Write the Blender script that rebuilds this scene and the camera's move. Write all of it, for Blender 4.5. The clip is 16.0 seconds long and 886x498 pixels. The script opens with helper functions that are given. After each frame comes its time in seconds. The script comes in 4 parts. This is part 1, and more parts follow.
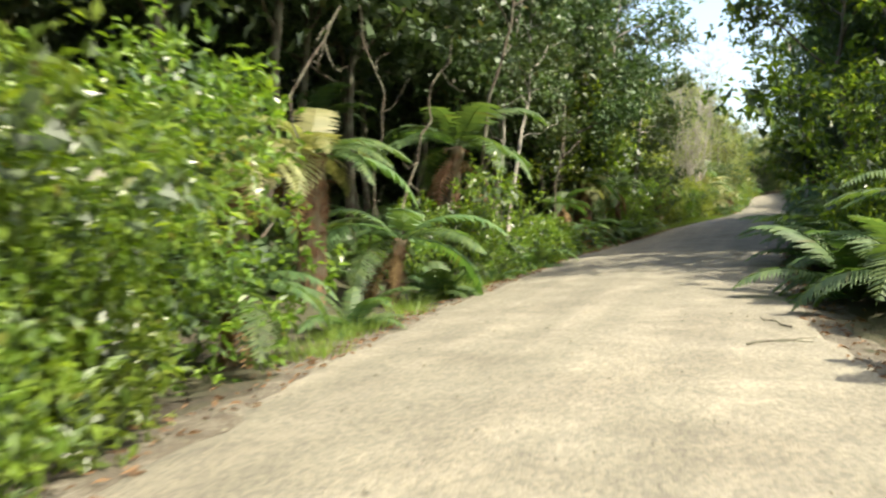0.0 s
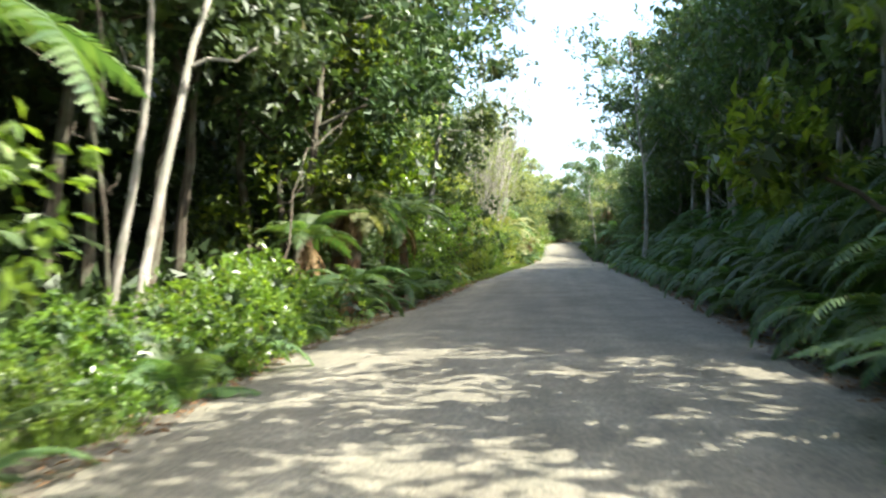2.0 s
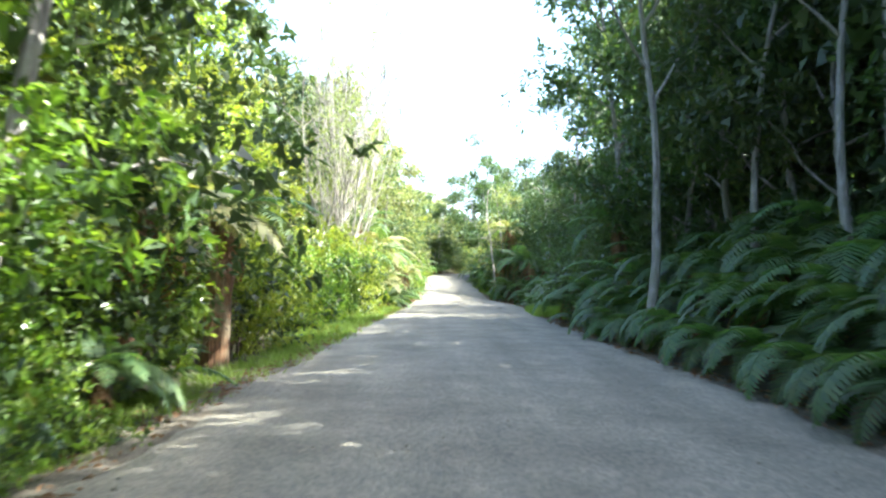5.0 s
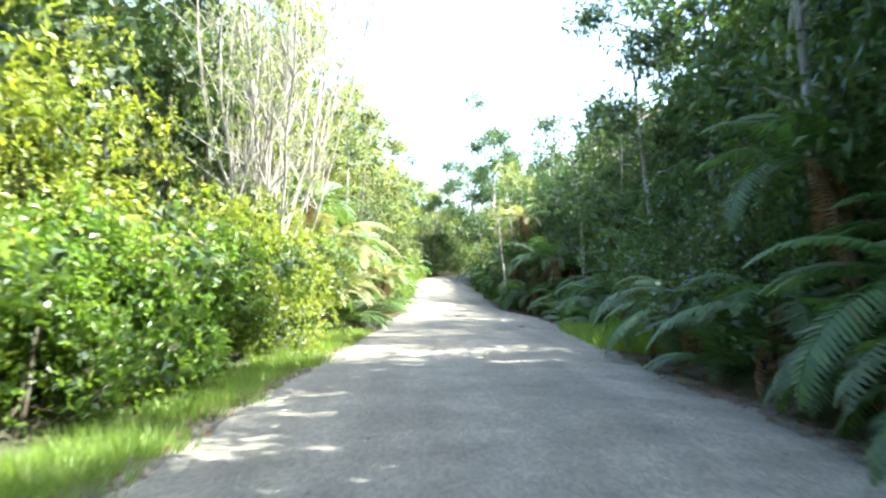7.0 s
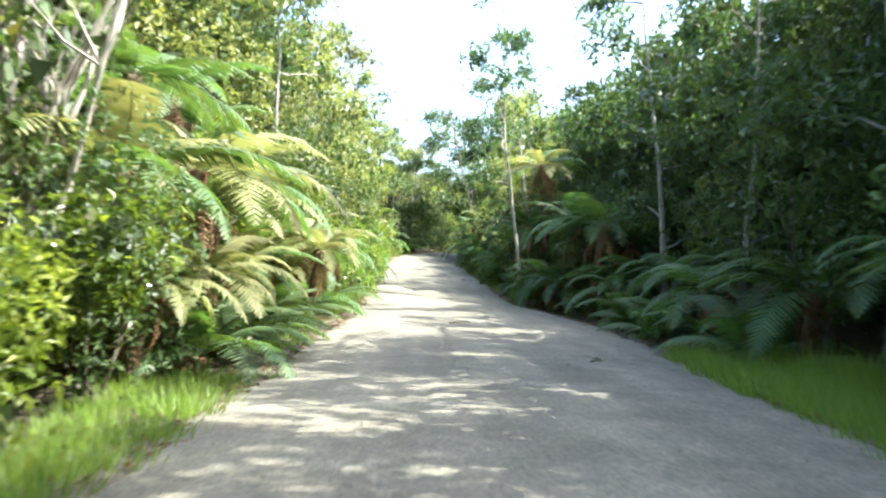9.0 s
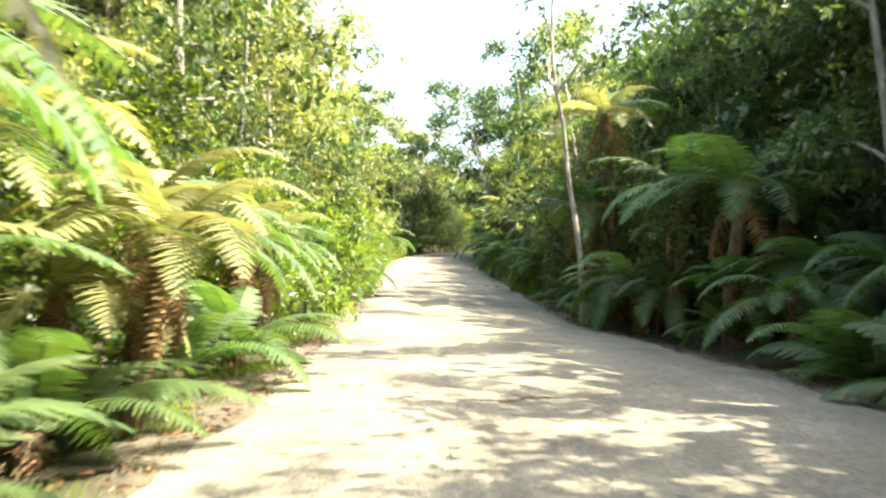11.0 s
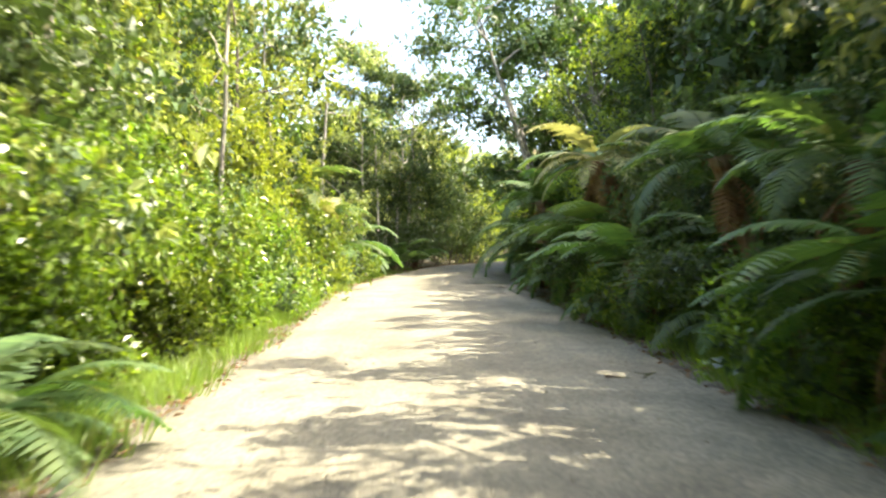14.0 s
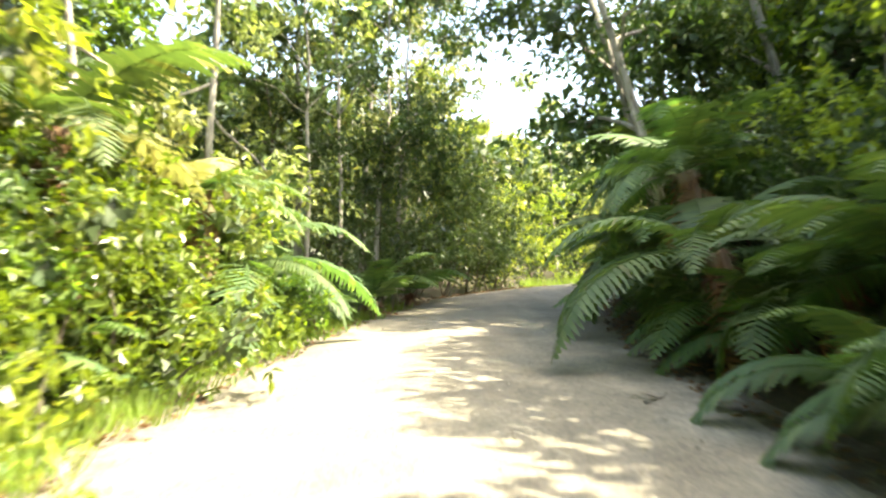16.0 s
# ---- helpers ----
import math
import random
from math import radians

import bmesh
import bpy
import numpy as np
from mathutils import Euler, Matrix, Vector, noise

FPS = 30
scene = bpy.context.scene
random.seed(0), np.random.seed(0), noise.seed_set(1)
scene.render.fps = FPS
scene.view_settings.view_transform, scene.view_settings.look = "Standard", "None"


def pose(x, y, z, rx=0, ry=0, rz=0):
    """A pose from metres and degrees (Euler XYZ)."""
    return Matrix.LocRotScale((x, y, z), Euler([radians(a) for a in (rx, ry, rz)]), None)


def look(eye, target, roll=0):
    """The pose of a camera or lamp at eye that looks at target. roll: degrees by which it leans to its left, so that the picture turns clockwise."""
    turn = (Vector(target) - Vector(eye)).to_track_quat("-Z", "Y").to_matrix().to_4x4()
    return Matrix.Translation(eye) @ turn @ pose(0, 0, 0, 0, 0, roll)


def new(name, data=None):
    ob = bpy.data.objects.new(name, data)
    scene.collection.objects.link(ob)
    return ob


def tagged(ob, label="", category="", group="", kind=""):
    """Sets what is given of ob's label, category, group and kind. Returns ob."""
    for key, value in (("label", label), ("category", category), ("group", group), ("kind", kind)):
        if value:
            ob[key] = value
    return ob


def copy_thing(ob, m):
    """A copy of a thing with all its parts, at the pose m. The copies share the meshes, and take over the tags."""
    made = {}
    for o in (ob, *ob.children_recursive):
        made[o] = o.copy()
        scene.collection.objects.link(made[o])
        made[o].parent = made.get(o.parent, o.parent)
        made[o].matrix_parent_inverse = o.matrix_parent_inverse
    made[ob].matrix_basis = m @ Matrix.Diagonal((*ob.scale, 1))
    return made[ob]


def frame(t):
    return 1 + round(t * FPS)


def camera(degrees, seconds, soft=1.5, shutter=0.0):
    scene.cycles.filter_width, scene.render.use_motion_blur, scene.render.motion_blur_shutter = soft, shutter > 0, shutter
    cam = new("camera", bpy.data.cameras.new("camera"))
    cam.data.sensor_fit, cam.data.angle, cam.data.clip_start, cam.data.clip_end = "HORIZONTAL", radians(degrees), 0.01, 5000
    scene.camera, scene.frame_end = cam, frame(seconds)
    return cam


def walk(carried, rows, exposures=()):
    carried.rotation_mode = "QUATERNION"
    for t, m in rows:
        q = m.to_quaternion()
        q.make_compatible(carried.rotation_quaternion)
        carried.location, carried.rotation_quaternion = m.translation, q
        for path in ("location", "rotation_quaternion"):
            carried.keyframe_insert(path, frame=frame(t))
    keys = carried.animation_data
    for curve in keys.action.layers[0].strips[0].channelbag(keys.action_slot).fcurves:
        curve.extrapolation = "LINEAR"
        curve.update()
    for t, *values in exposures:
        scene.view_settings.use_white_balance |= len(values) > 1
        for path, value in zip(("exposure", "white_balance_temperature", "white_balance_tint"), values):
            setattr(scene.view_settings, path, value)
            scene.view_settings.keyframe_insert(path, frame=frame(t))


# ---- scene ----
# ---------------------------------------------------------------- camera
EYE = 1.40      # the eye's height over the road
PATH = [
    (0, (0.128, 0.024, 1.21), (-0.548, 1.906, 1.136), -0.4),
    (0.5, (-0.737, 3.583, 1.11), (-1.271, 5.509, 1.064), -0.6),
    (1, (-1.605, 8.06, 1.104), (-2.013, 10.018, 1.085), -0.5),
    (1.5, (-2.1, 11.894, 1.158), (-2.408, 13.87, 1.16), 0.9),
    (2, (-2.504, 16.042, 1.243), (-2.716, 18.031, 1.263), 2.2),
    (2.5, (-2.832, 19.92, 1.272), (-2.964, 21.915, 1.302), 3.0),
    (3, (-2.961, 24.507, 1.343), (-3.024, 26.505, 1.386), 3.9),
    (3.5, (-2.976, 28.109, 1.438), (-2.986, 30.108, 1.496), 4.2),
    (4, (-2.872, 31.607, 1.457), (-2.853, 33.606, 1.538), 3.8),
    (4.5, (-2.799, 35.201, 1.565), (-2.758, 37.199, 1.661), 3.3),
    (7, (-2.213, 53.259, 2.042), (-2.15, 55.255, 2.147), 2.1),
    (7.5, (-2.143, 57.211, 2.145), (-2.077, 59.208, 2.241), 2.3),
    (8, (-2.034, 61.499, 2.223), (-1.953, 63.496, 2.308), 2.9),
    (8.5, (-1.984, 65.25, 2.258), (-1.883, 67.246, 2.332), 2.6),
    (9, (-1.804, 69.333, 2.329), (-1.693, 71.329, 2.388), 2.8),
    (11.5, (-1.175, 84.807, 2.519), (-1.065, 86.803, 2.583), 0.1),
    (12, (-0.849, 89.641, 2.763), (-0.696, 91.634, 2.809), -0.5),
    (12.5, (-0.672, 92.842, 2.784), (-0.527, 94.836, 2.849), -0.9),
    (13, (-0.427, 96.972, 2.913), (-0.331, 98.968, 2.994), -1.0),
    (13.5, (-0.276, 100.269, 3.03), (-0.2, 102.265, 3.121), -1.0),
    (14, (-0.207, 104.16, 3.095), (-0.144, 106.157, 3.186), -2.5),
    (14.5, (-0.169, 108.402, 3.403), (-0.095, 110.399, 3.491), -1.8),
    (15, (-0.156, 112.354, 3.612), (-0.073, 114.35, 3.705), -1.6),
    (15.5, (-0.117, 115.364, 3.767), (-0.044, 117.36, 3.87), -2.0),
    (16, (-0.051, 119.623, 4.057), (0.01, 121.619, 4.171), -2.0),
]
ROWS = [(t, look(eye, target, roll)) for t, eye, target, roll in PATH]
cam = camera(52.0, 16.0, soft=2.3, shutter=0.36)
walk(cam, ROWS, exposures=[(0.0, 1.6, 6700, 10), (1.0, 1.75, 6500, 10), (2.5, 2.55, 6000, 10), (4.0, 2.95, 5750, 10), (7.0, 3.0, 5750, 10), (8.0, 2.6, 5750, 10), (9.0, 2.6, 5850, 10), (11.5, 2.85, 7100, 10), (13.5, 2.7, 7000, 10), (14.5, 2.55, 7000, 10), (16.0, 3.1, 7300, 10)])

# ---------------------------------------------------------------- light
SUN_AZIMUTH, SUN_HEIGHT = 106.0, 53.0      # degrees clockwise from +y, degrees above the horizon
world = bpy.data.worlds.new("sky")
scene.world = world
world.use_nodes = True
wn = world.node_tree
sky = wn.nodes.new("ShaderNodeTexSky")
sky.sky_type, sky.sun_disc = "NISHITA", False
sky.dust_density = 3.5
sky.sun_elevation, sky.sun_rotation = radians(SUN_HEIGHT), radians(SUN_AZIMUTH)
wn.links.new(sky.outputs["Color"], wn.nodes["Background"].inputs["Color"])
wn.nodes["Background"].inputs["Strength"].default_value = 0.15
sun = new("sun", bpy.data.lights.new("sun", "SUN"))
sun.data.energy, sun.data.angle, sun.data.color = 4.0, radians(0.5), (1.0, 0.93, 0.80)
toward = Vector((math.sin(radians(SUN_AZIMUTH)) * math.cos(radians(SUN_HEIGHT)), math.cos(radians(SUN_AZIMUTH)) * math.cos(radians(SUN_HEIGHT)), math.sin(radians(SUN_HEIGHT))))
sun.matrix_world = look(toward * 50, (0, 0, 0))

# ---------------------------------------------------------------- materials


def material(name):
    m = bpy.data.materials.new(name)
    m.use_nodes = True
    return m, m.node_tree.nodes, m.node_tree.links, m.node_tree.nodes["Principled BSDF"]


def ramp(nodes, links, value, stops):
    r = nodes.new("ShaderNodeValToRGB")
    while len(r.color_ramp.elements) < len(stops):
        r.color_ramp.elements.new(0.5)
    for e, (at, col) in zip(r.color_ramp.elements, stops):
        e.position, e.color = at, (*col, 1)
    links.new(value, r.inputs["Fac"])
    return r.outputs["Color"]


def noise_node(nodes, links, scale, detail=4.0, kind="Object"):
    c, n = nodes.new("ShaderNodeTexCoord"), nodes.new("ShaderNodeTexNoise")
    n.inputs["Scale"].default_value, n.inputs["Detail"].default_value = scale, detail
    links.new(c.outputs[kind], n.inputs["Vector"])
    return n.outputs["Fac"]


def mixed(nodes, links, fac, a, b, how="MIX"):
    m = nodes.new("ShaderNodeMix")
    m.data_type, m.blend_type = "RGBA", how
    for value, slot in ((fac, m.inputs[0]), (a, m.inputs[6]), (b, m.inputs[7])):
        if hasattr(value, "links"):
            links.new(value, slot)
        elif isinstance(value, tuple):
            slot.default_value = (*value, 1)
        else:
            slot.default_value = value
    return m.outputs[2]


def bumped(nodes, links, height, strength, distance, bsdf):
    b = nodes.new("ShaderNodeBump")
    b.inputs["Strength"].default_value, b.inputs["Distance"].default_value = strength, distance
    links.new(height, b.inputs["Height"])
    links.new(b.outputs["Normal"], bsdf.inputs["Normal"])


def leaf_material(name, dark, mid, light, glow, through_light=0.35, rough=0.45):
    """Leaves: each leaf its own tint, each plant a little shift, light passing through the blade."""
    m, n, l, b = material(name)
    g, o = n.new("ShaderNodeNewGeometry"), n.new("ShaderNodeObjectInfo")
    col = ramp(n, l, g.outputs["Random Per Island"], [(0.0, (0.17, 0.10, 0.035)), (0.022, (0.13, 0.10, 0.03)), (0.03, dark), (0.5, mid), (1.0, light)])
    patch = noise_node(n, l, 1.3, 2.0)
    col = mixed(n, l, patch, mixed(n, l, 0.75, col, dark), mixed(n, l, 0.35, col, light))
    hue = n.new("ShaderNodeHueSaturation")
    for slot, low, high in (("Hue", 0.485, 0.515), ("Value", 0.8, 1.2)):
        r = n.new("ShaderNodeMapRange")
        r.inputs["To Min"].default_value, r.inputs["To Max"].default_value = low, high
        l.new(o.outputs["Random"], r.inputs["Value"])
        l.new(r.outputs["Result"], hue.inputs[slot])
    l.new(col, hue.inputs["Color"])
    l.new(hue.outputs["Color"], b.inputs["Base Color"])
    b.inputs["Roughness"].default_value = rough
    t, mix = n.new("ShaderNodeBsdfTranslucent"), n.new("ShaderNodeMixShader")
    l.new(mixed(n, l, 1.0, hue.outputs["Color"], glow, "MULTIPLY"), t.inputs["Color"])
    mix.inputs["Fac"].default_value = through_light
    l.new(b.outputs["BSDF"], mix.inputs[1])
    l.new(t.outputs["BSDF"], mix.inputs[2])
    l.new(mix.outputs["Shader"], n["Material Output"].inputs["Surface"])
    return m


def bark_material(name, dark, light, scale, rough=0.9):
    m, n, l, b = material(name)
    c, mp, tex = n.new("ShaderNodeTexCoord"), n.new("ShaderNodeMapping"), n.new("ShaderNodeTexNoise")
    mp.inputs["Scale"].default_value = (1, 1, 0.22)
    l.new(c.outputs["Object"], mp.inputs["Vector"])
    l.new(mp.outputs["Vector"], tex.inputs["Vector"])
    tex.inputs["Scale"].default_value, tex.inputs["Detail"].default_value = scale, 8
    col = ramp(n, l, tex.outputs["Fac"], [(0.3, dark), (0.7, light)])
    lichen = ramp(n, l, noise_node(n, l, 3.0, 5.0), [(0.46, (0, 0, 0)), (0.6, (1, 1, 1))])
    l.new(mixed(n, l, lichen, col, tuple(0.35 * a + 0.65 * k for a, k in zip(light, (0.13, 0.14, 0.09)))), b.inputs["Base Color"])
    b.inputs["Roughness"].default_value = rough
    bumped(n, l, tex.outputs["Fac"], 0.8, 0.03, b)
    return m


M_BROAD = leaf_material("broad_leaf", (0.035, 0.075, 0.014), (0.085, 0.155, 0.022), (0.23, 0.31, 0.045), (2.4, 2.4, 0.7), 0.38, 0.31)
M_SMALL = leaf_material("small_leaf", (0.03, 0.064, 0.021), (0.06, 0.112, 0.034), (0.14, 0.185, 0.052), (2.0, 2.1, 0.9), 0.27, 0.5)
M_LIME = leaf_material("lime_leaf", (0.075, 0.13, 0.018), (0.2, 0.265, 0.034), (0.38, 0.42, 0.08), (2.0, 2.0, 0.7), 0.42, 0.34)
M_PALE = leaf_material("pale_leaf", (0.09, 0.12, 0.035), (0.20, 0.24, 0.075), (0.38, 0.40, 0.15), (1.8, 1.8, 0.9), 0.38, 0.45)
M_FROND = leaf_material("frond_green", (0.032, 0.075, 0.027), (0.07, 0.13, 0.042), (0.14, 0.195, 0.058), (1.9, 2.0, 0.8), 0.34, 0.62)
M_GOLD = leaf_material("frond_gold", (0.12, 0.14, 0.045), (0.21, 0.225, 0.08), (0.34, 0.33, 0.15), (1.5, 1.5, 0.9), 0.36, 0.6)
M_DEAD = leaf_material("frond_dead", (0.12, 0.065, 0.025), (0.2, 0.12, 0.05), (0.3, 0.19, 0.09), (1.3, 1.1, 0.8), 0.2, 0.85)
# dark leaf green of the deep woods; also paints shade inside shrubs and crowns
M_WOODS_SHADE = leaf_material("woods_and_shade_leaf", (0.022, 0.047, 0.017), (0.048, 0.083, 0.028), (0.10, 0.138, 0.044), (1.9, 2.0, 0.9), 0.2, 0.5)
M_GRASS = leaf_material("grass_blade", (0.09, 0.15, 0.025), (0.15, 0.23, 0.04), (0.26, 0.32, 0.08), (2.0, 2.1, 0.8), 0.42, 0.5)
M_BARK = bark_material("brown_bark", (0.035, 0.028, 0.018), (0.12, 0.095, 0.062), 9)
M_PALEBARK = bark_material("pale_bark", (0.11, 0.10, 0.08), (0.42, 0.39, 0.33), 12)
M_WHITEBARK = bark_material("whitish_bark", (0.17, 0.145, 0.11), (0.47, 0.43, 0.36), 12)
M_FIBRE = bark_material("fern_fibre", (0.06, 0.03, 0.015), (0.24, 0.13, 0.06), 26)


def gravel_material():
    m, n, l, b = material("gravel_road")
    big, mid, fine = noise_node(n, l, 0.35, 5), noise_node(n, l, 2.2, 6), noise_node(n, l, 60, 6)
    col = ramp(n, l, mid, [(0.3, (0.14, 0.133, 0.088)), (0.7, (0.235, 0.219, 0.148))])
    col = mixed(n, l, ramp(n, l, big, [(0.42, (0, 0, 0)), (0.66, (0.6, 0.6, 0.6))]), col, (0.195, 0.184, 0.128))
    col = mixed(n, l, ramp(n, l, fine, [(0.35, (0.55, 0.55, 0.55)), (0.65, (0, 0, 0))]), col, (0.20, 0.18, 0.15))
    cs, ms, ts = n.new("ShaderNodeTexCoord"), n.new("ShaderNodeMapping"), n.new("ShaderNodeTexNoise")
    ms.inputs["Scale"].default_value = (1.7, 0.10, 1)
    ts.inputs["Scale"].default_value, ts.inputs["Detail"].default_value = 1.0, 5
    l.new(cs.outputs["Object"], ms.inputs["Vector"])
    l.new(ms.outputs["Vector"], ts.inputs["Vector"])
    col = mixed(n, l, ramp(n, l, ts.outputs["Fac"], [(0.42, (0, 0, 0)), (0.62, (0.65, 0.65, 0.65))]), col, (0.135, 0.128, 0.09))
    b.inputs["Roughness"].default_value = 0.95
    v = n.new("ShaderNodeTexVoronoi")
    v.inputs["Scale"].default_value = 30
    c = n.new("ShaderNodeTexCoord")
    l.new(c.outputs["Object"], v.inputs["Vector"])
    # single stones lighter and darker, and damp and dusty patches
    col = mixed(n, l, 0.55, col, ramp(n, l, v.outputs["Color"], [(0.25, (0.55, 0.55, 0.56)), (0.5, (1, 1, 1)), (0.8, (1.45, 1.42, 1.36))]), "MULTIPLY")
    col = mixed(n, l, 0.5, col, ramp(n, l, noise_node(n, l, 0.9, 7), [(0.36, (0.62, 0.6, 0.56)), (0.6, (1.12, 1.12, 1.1))]), "MULTIPLY")
    l.new(col, b.inputs["Base Color"])
    add = n.new("ShaderNodeMath")
    add.operation = "MULTIPLY_ADD"
    l.new(v.outputs["Distance"], add.inputs[0])
    add.inputs[1].default_value = -0.5
    l.new(fine, add.inputs[2])
    bumped(n, l, add.outputs[0], 0.7, 0.02, b)
    return m


def soil_material():
    m, n, l, b = material("forest_floor")
    big, fine = noise_node(n, l, 0.8, 6), noise_node(n, l, 22, 6)
    col = ramp(n, l, big, [(0.35, (0.028, 0.024, 0.014)), (0.6, (0.035, 0.042, 0.014)), (0.75, (0.07, 0.055, 0.032))])
    l.new(mixed(n, l, ramp(n, l, fine, [(0.45, (0, 0, 0)), (0.7, (0.7, 0.7, 0.7))]), col, (0.10, 0.072, 0.038)), b.inputs["Base Color"])
    b.inputs["Roughness"].default_value = 1.0
    bumped(n, l, fine, 0.8, 0.06, b)
    return m


def verge_material():
    """Dirt thrown off the road: gravel, soil and litter in patches."""
    m, n, l, b = material("verge_dirt")
    big, fine = noise_node(n, l, 2.6, 6), noise_node(n, l, 30, 6)
    col = ramp(n, l, big, [(0.35, (0.06, 0.05, 0.032)), (0.55, (0.15, 0.135, 0.095)), (0.7, (0.23, 0.215, 0.16))])
    l.new(mixed(n, l, ramp(n, l, fine, [(0.42, (0.8, 0.8, 0.8)), (0.6, (0, 0, 0))]), col, (0.07, 0.055, 0.032)), b.inputs["Base Color"])
    b.inputs["Roughness"].default_value = 1.0
    bumped(n, l, fine, 0.9, 0.05, b)
    return m


M_GRAVEL, M_SOIL, M_VERGE = gravel_material(), soil_material(), verge_material()

# ---------------------------------------------------------------- the lie of the land
rng = np.random.default_rng(7)
EYES = np.array([m.translation[:] for _, m in ROWS])
LEANS = np.array([math.tan(radians(r)) for *_, r in PATH])
BEHIND = [(-8, 1.9, 0.0), (-18, 6.0, 0.1), (-32, 14, 0.3), (-60, 36, 0.8)]      # y, metres right of the first eye, rise
AHEAD = [(130, 0.1, 0.70), (140, 0.2, 1.38), (148, 0.3, 1.9), (160, 0.4, 2.5), (230, 1.0, 4.2)]   # the same from the last eye
_py = np.concatenate([[b[0] for b in BEHIND[::-1]], EYES[:, 1], [a[0] for a in AHEAD]])
_px = np.concatenate([[EYES[0, 0] + b[1] for b in BEHIND[::-1]], EYES[:, 0], [EYES[-1, 0] + a[1] for a in AHEAD]])
_pz = np.concatenate([[EYES[0, 2] - EYE + b[2] for b in BEHIND[::-1]], EYES[:, 2] - EYE, [EYES[-1, 2] - EYE + a[2] for a in AHEAD]])
# the road's edges, metres left and right of that line, by y
EDGE_Y = [-60, 0, 8, 14, 20, 31, 40, 50, 57, 66, 78, 86, 92, 100, 106, 112, 120, 125, 130, 134, 138, 142, 147, 153, 160, 168, 178, 195, 230]
EDGE_L = [3.0, 2.8, 2.8, 2.85, 2.8, 3.3, 2.7, 2.75, 2.4, 2.35, 2.2, 2.15, 2.1, 2.45, 2.35, 2.3, 2.3, 2.5, 2.1, 1.6, 0.8, 0.0, -2.2, -5.5, -11.0, -18.0, -28.0, -46, -85]
EDGE_R = [3.0, 3.1, 3.1, 3.1, 3.5, 3.9, 3.95, 4.0, 3.7, 3.7, 4.2, 4.6, 4.3, 2.9, 2.9, 2.95, 2.9, 2.8, 2.9, 3.2, 3.8, 4.7, 6.6, 10.5, 16.5, 24.0, 34.5, 53, 92]


def middle(y):
    return np.interp(y, _py, _px) + (np.interp(y, EDGE_Y, EDGE_R) - np.interp(y, EDGE_Y, EDGE_L)) / 2


def half(y):
    return (np.interp(y, EDGE_Y, EDGE_R) + np.interp(y, EDGE_Y, EDGE_L)) / 2


def even(y, xs, vs, reach):
    return np.mean([np.interp(np.asarray(y) + d, xs, vs) for d in np.linspace(-reach, reach, 9)], axis=0)


def grade(y):
    return even(y, _py, _pz, 4)


def tip(y):
    """The road's sideways slope."""
    return even(y, EYES[:, 1], LEANS, 6)


def lump(x, y):
    return 0.5 * np.sin(x * 0.31 + 1.3) * np.sin(y * 0.23 + 0.4) + 0.3 * np.sin(x * 0.83 + y * 0.61) + 0.15 * np.sin(x * 1.9 - y * 1.7 + 2)


def bank(y):
    """How steeply the ground climbs on the road's right."""
    return np.interp(y, [18, 28, 58, 70], [0.28, 0.62, 0.62, 0.30])


def lie(x, y):
    """The ground's height, the bed of the road included."""
    x, y = np.asarray(x, float), np.asarray(y, float)
    d = x - middle(y)
    h = half(y)
    inside = np.clip(np.abs(d) / h, 0, 1)
    z = grade(y) - 0.10 * inside ** 2 + np.clip(x - np.interp(y, _py, _px), -6, 6) * tip(y)
    out_l, out_r = np.clip(-d - h, 0, None), np.clip(d - h, 0, None)
    z = z - 0.15 * np.clip(out_l / 1.2, 0, 1) + 0.10 * np.clip(out_l - 1.0, 0, 12)
    z = z - 0.10 * np.clip(out_r / 0.6, 0, 1) + bank(y) * np.clip(out_r - 0.5, 0, 5)
    z = z + 0.25 * np.clip(out_l + out_r - 60, 0, 80)
    return z + lump(x, y) * np.clip((out_l + out_r - 0.5) / 4, 0, 1) * 0.6


def z_at(x, y):
    return float(lie(x, y))


def mesh_object(name, verts, faces, mat, parent=None, smooth=False):
    me = bpy.data.meshes.new(name)
    me.from_pydata(verts, [], faces)
    me.materials.append(mat)
    if smooth:
        me.polygons.foreach_set("use_smooth", [True] * len(me.polygons))
    ob = new(name, me)
    ob.parent = parent
    return ob


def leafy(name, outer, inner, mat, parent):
    """One mesh of sunlit outer leaves and inner ones coloured dark as shade: each is verts and faces."""
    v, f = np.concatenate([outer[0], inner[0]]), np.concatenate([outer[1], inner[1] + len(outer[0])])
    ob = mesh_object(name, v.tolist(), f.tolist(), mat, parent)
    ob.data.materials.append(M_WOODS_SHADE)
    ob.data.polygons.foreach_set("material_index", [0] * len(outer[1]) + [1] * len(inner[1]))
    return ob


def sheet(name, xs, ys, z, mat):
    verts = np.stack([xs, ys, z], -1).reshape(-1, 3)
    ny, nx = z.shape
    i = np.arange(ny * nx).reshape(ny, nx)
    faces = np.stack([i[:-1, :-1], i[:-1, 1:], i[1:, 1:], i[1:, :-1]], -1).reshape(-1, 4)
    return mesh_object(name, verts.tolist(), faces.tolist(), mat, smooth=True)


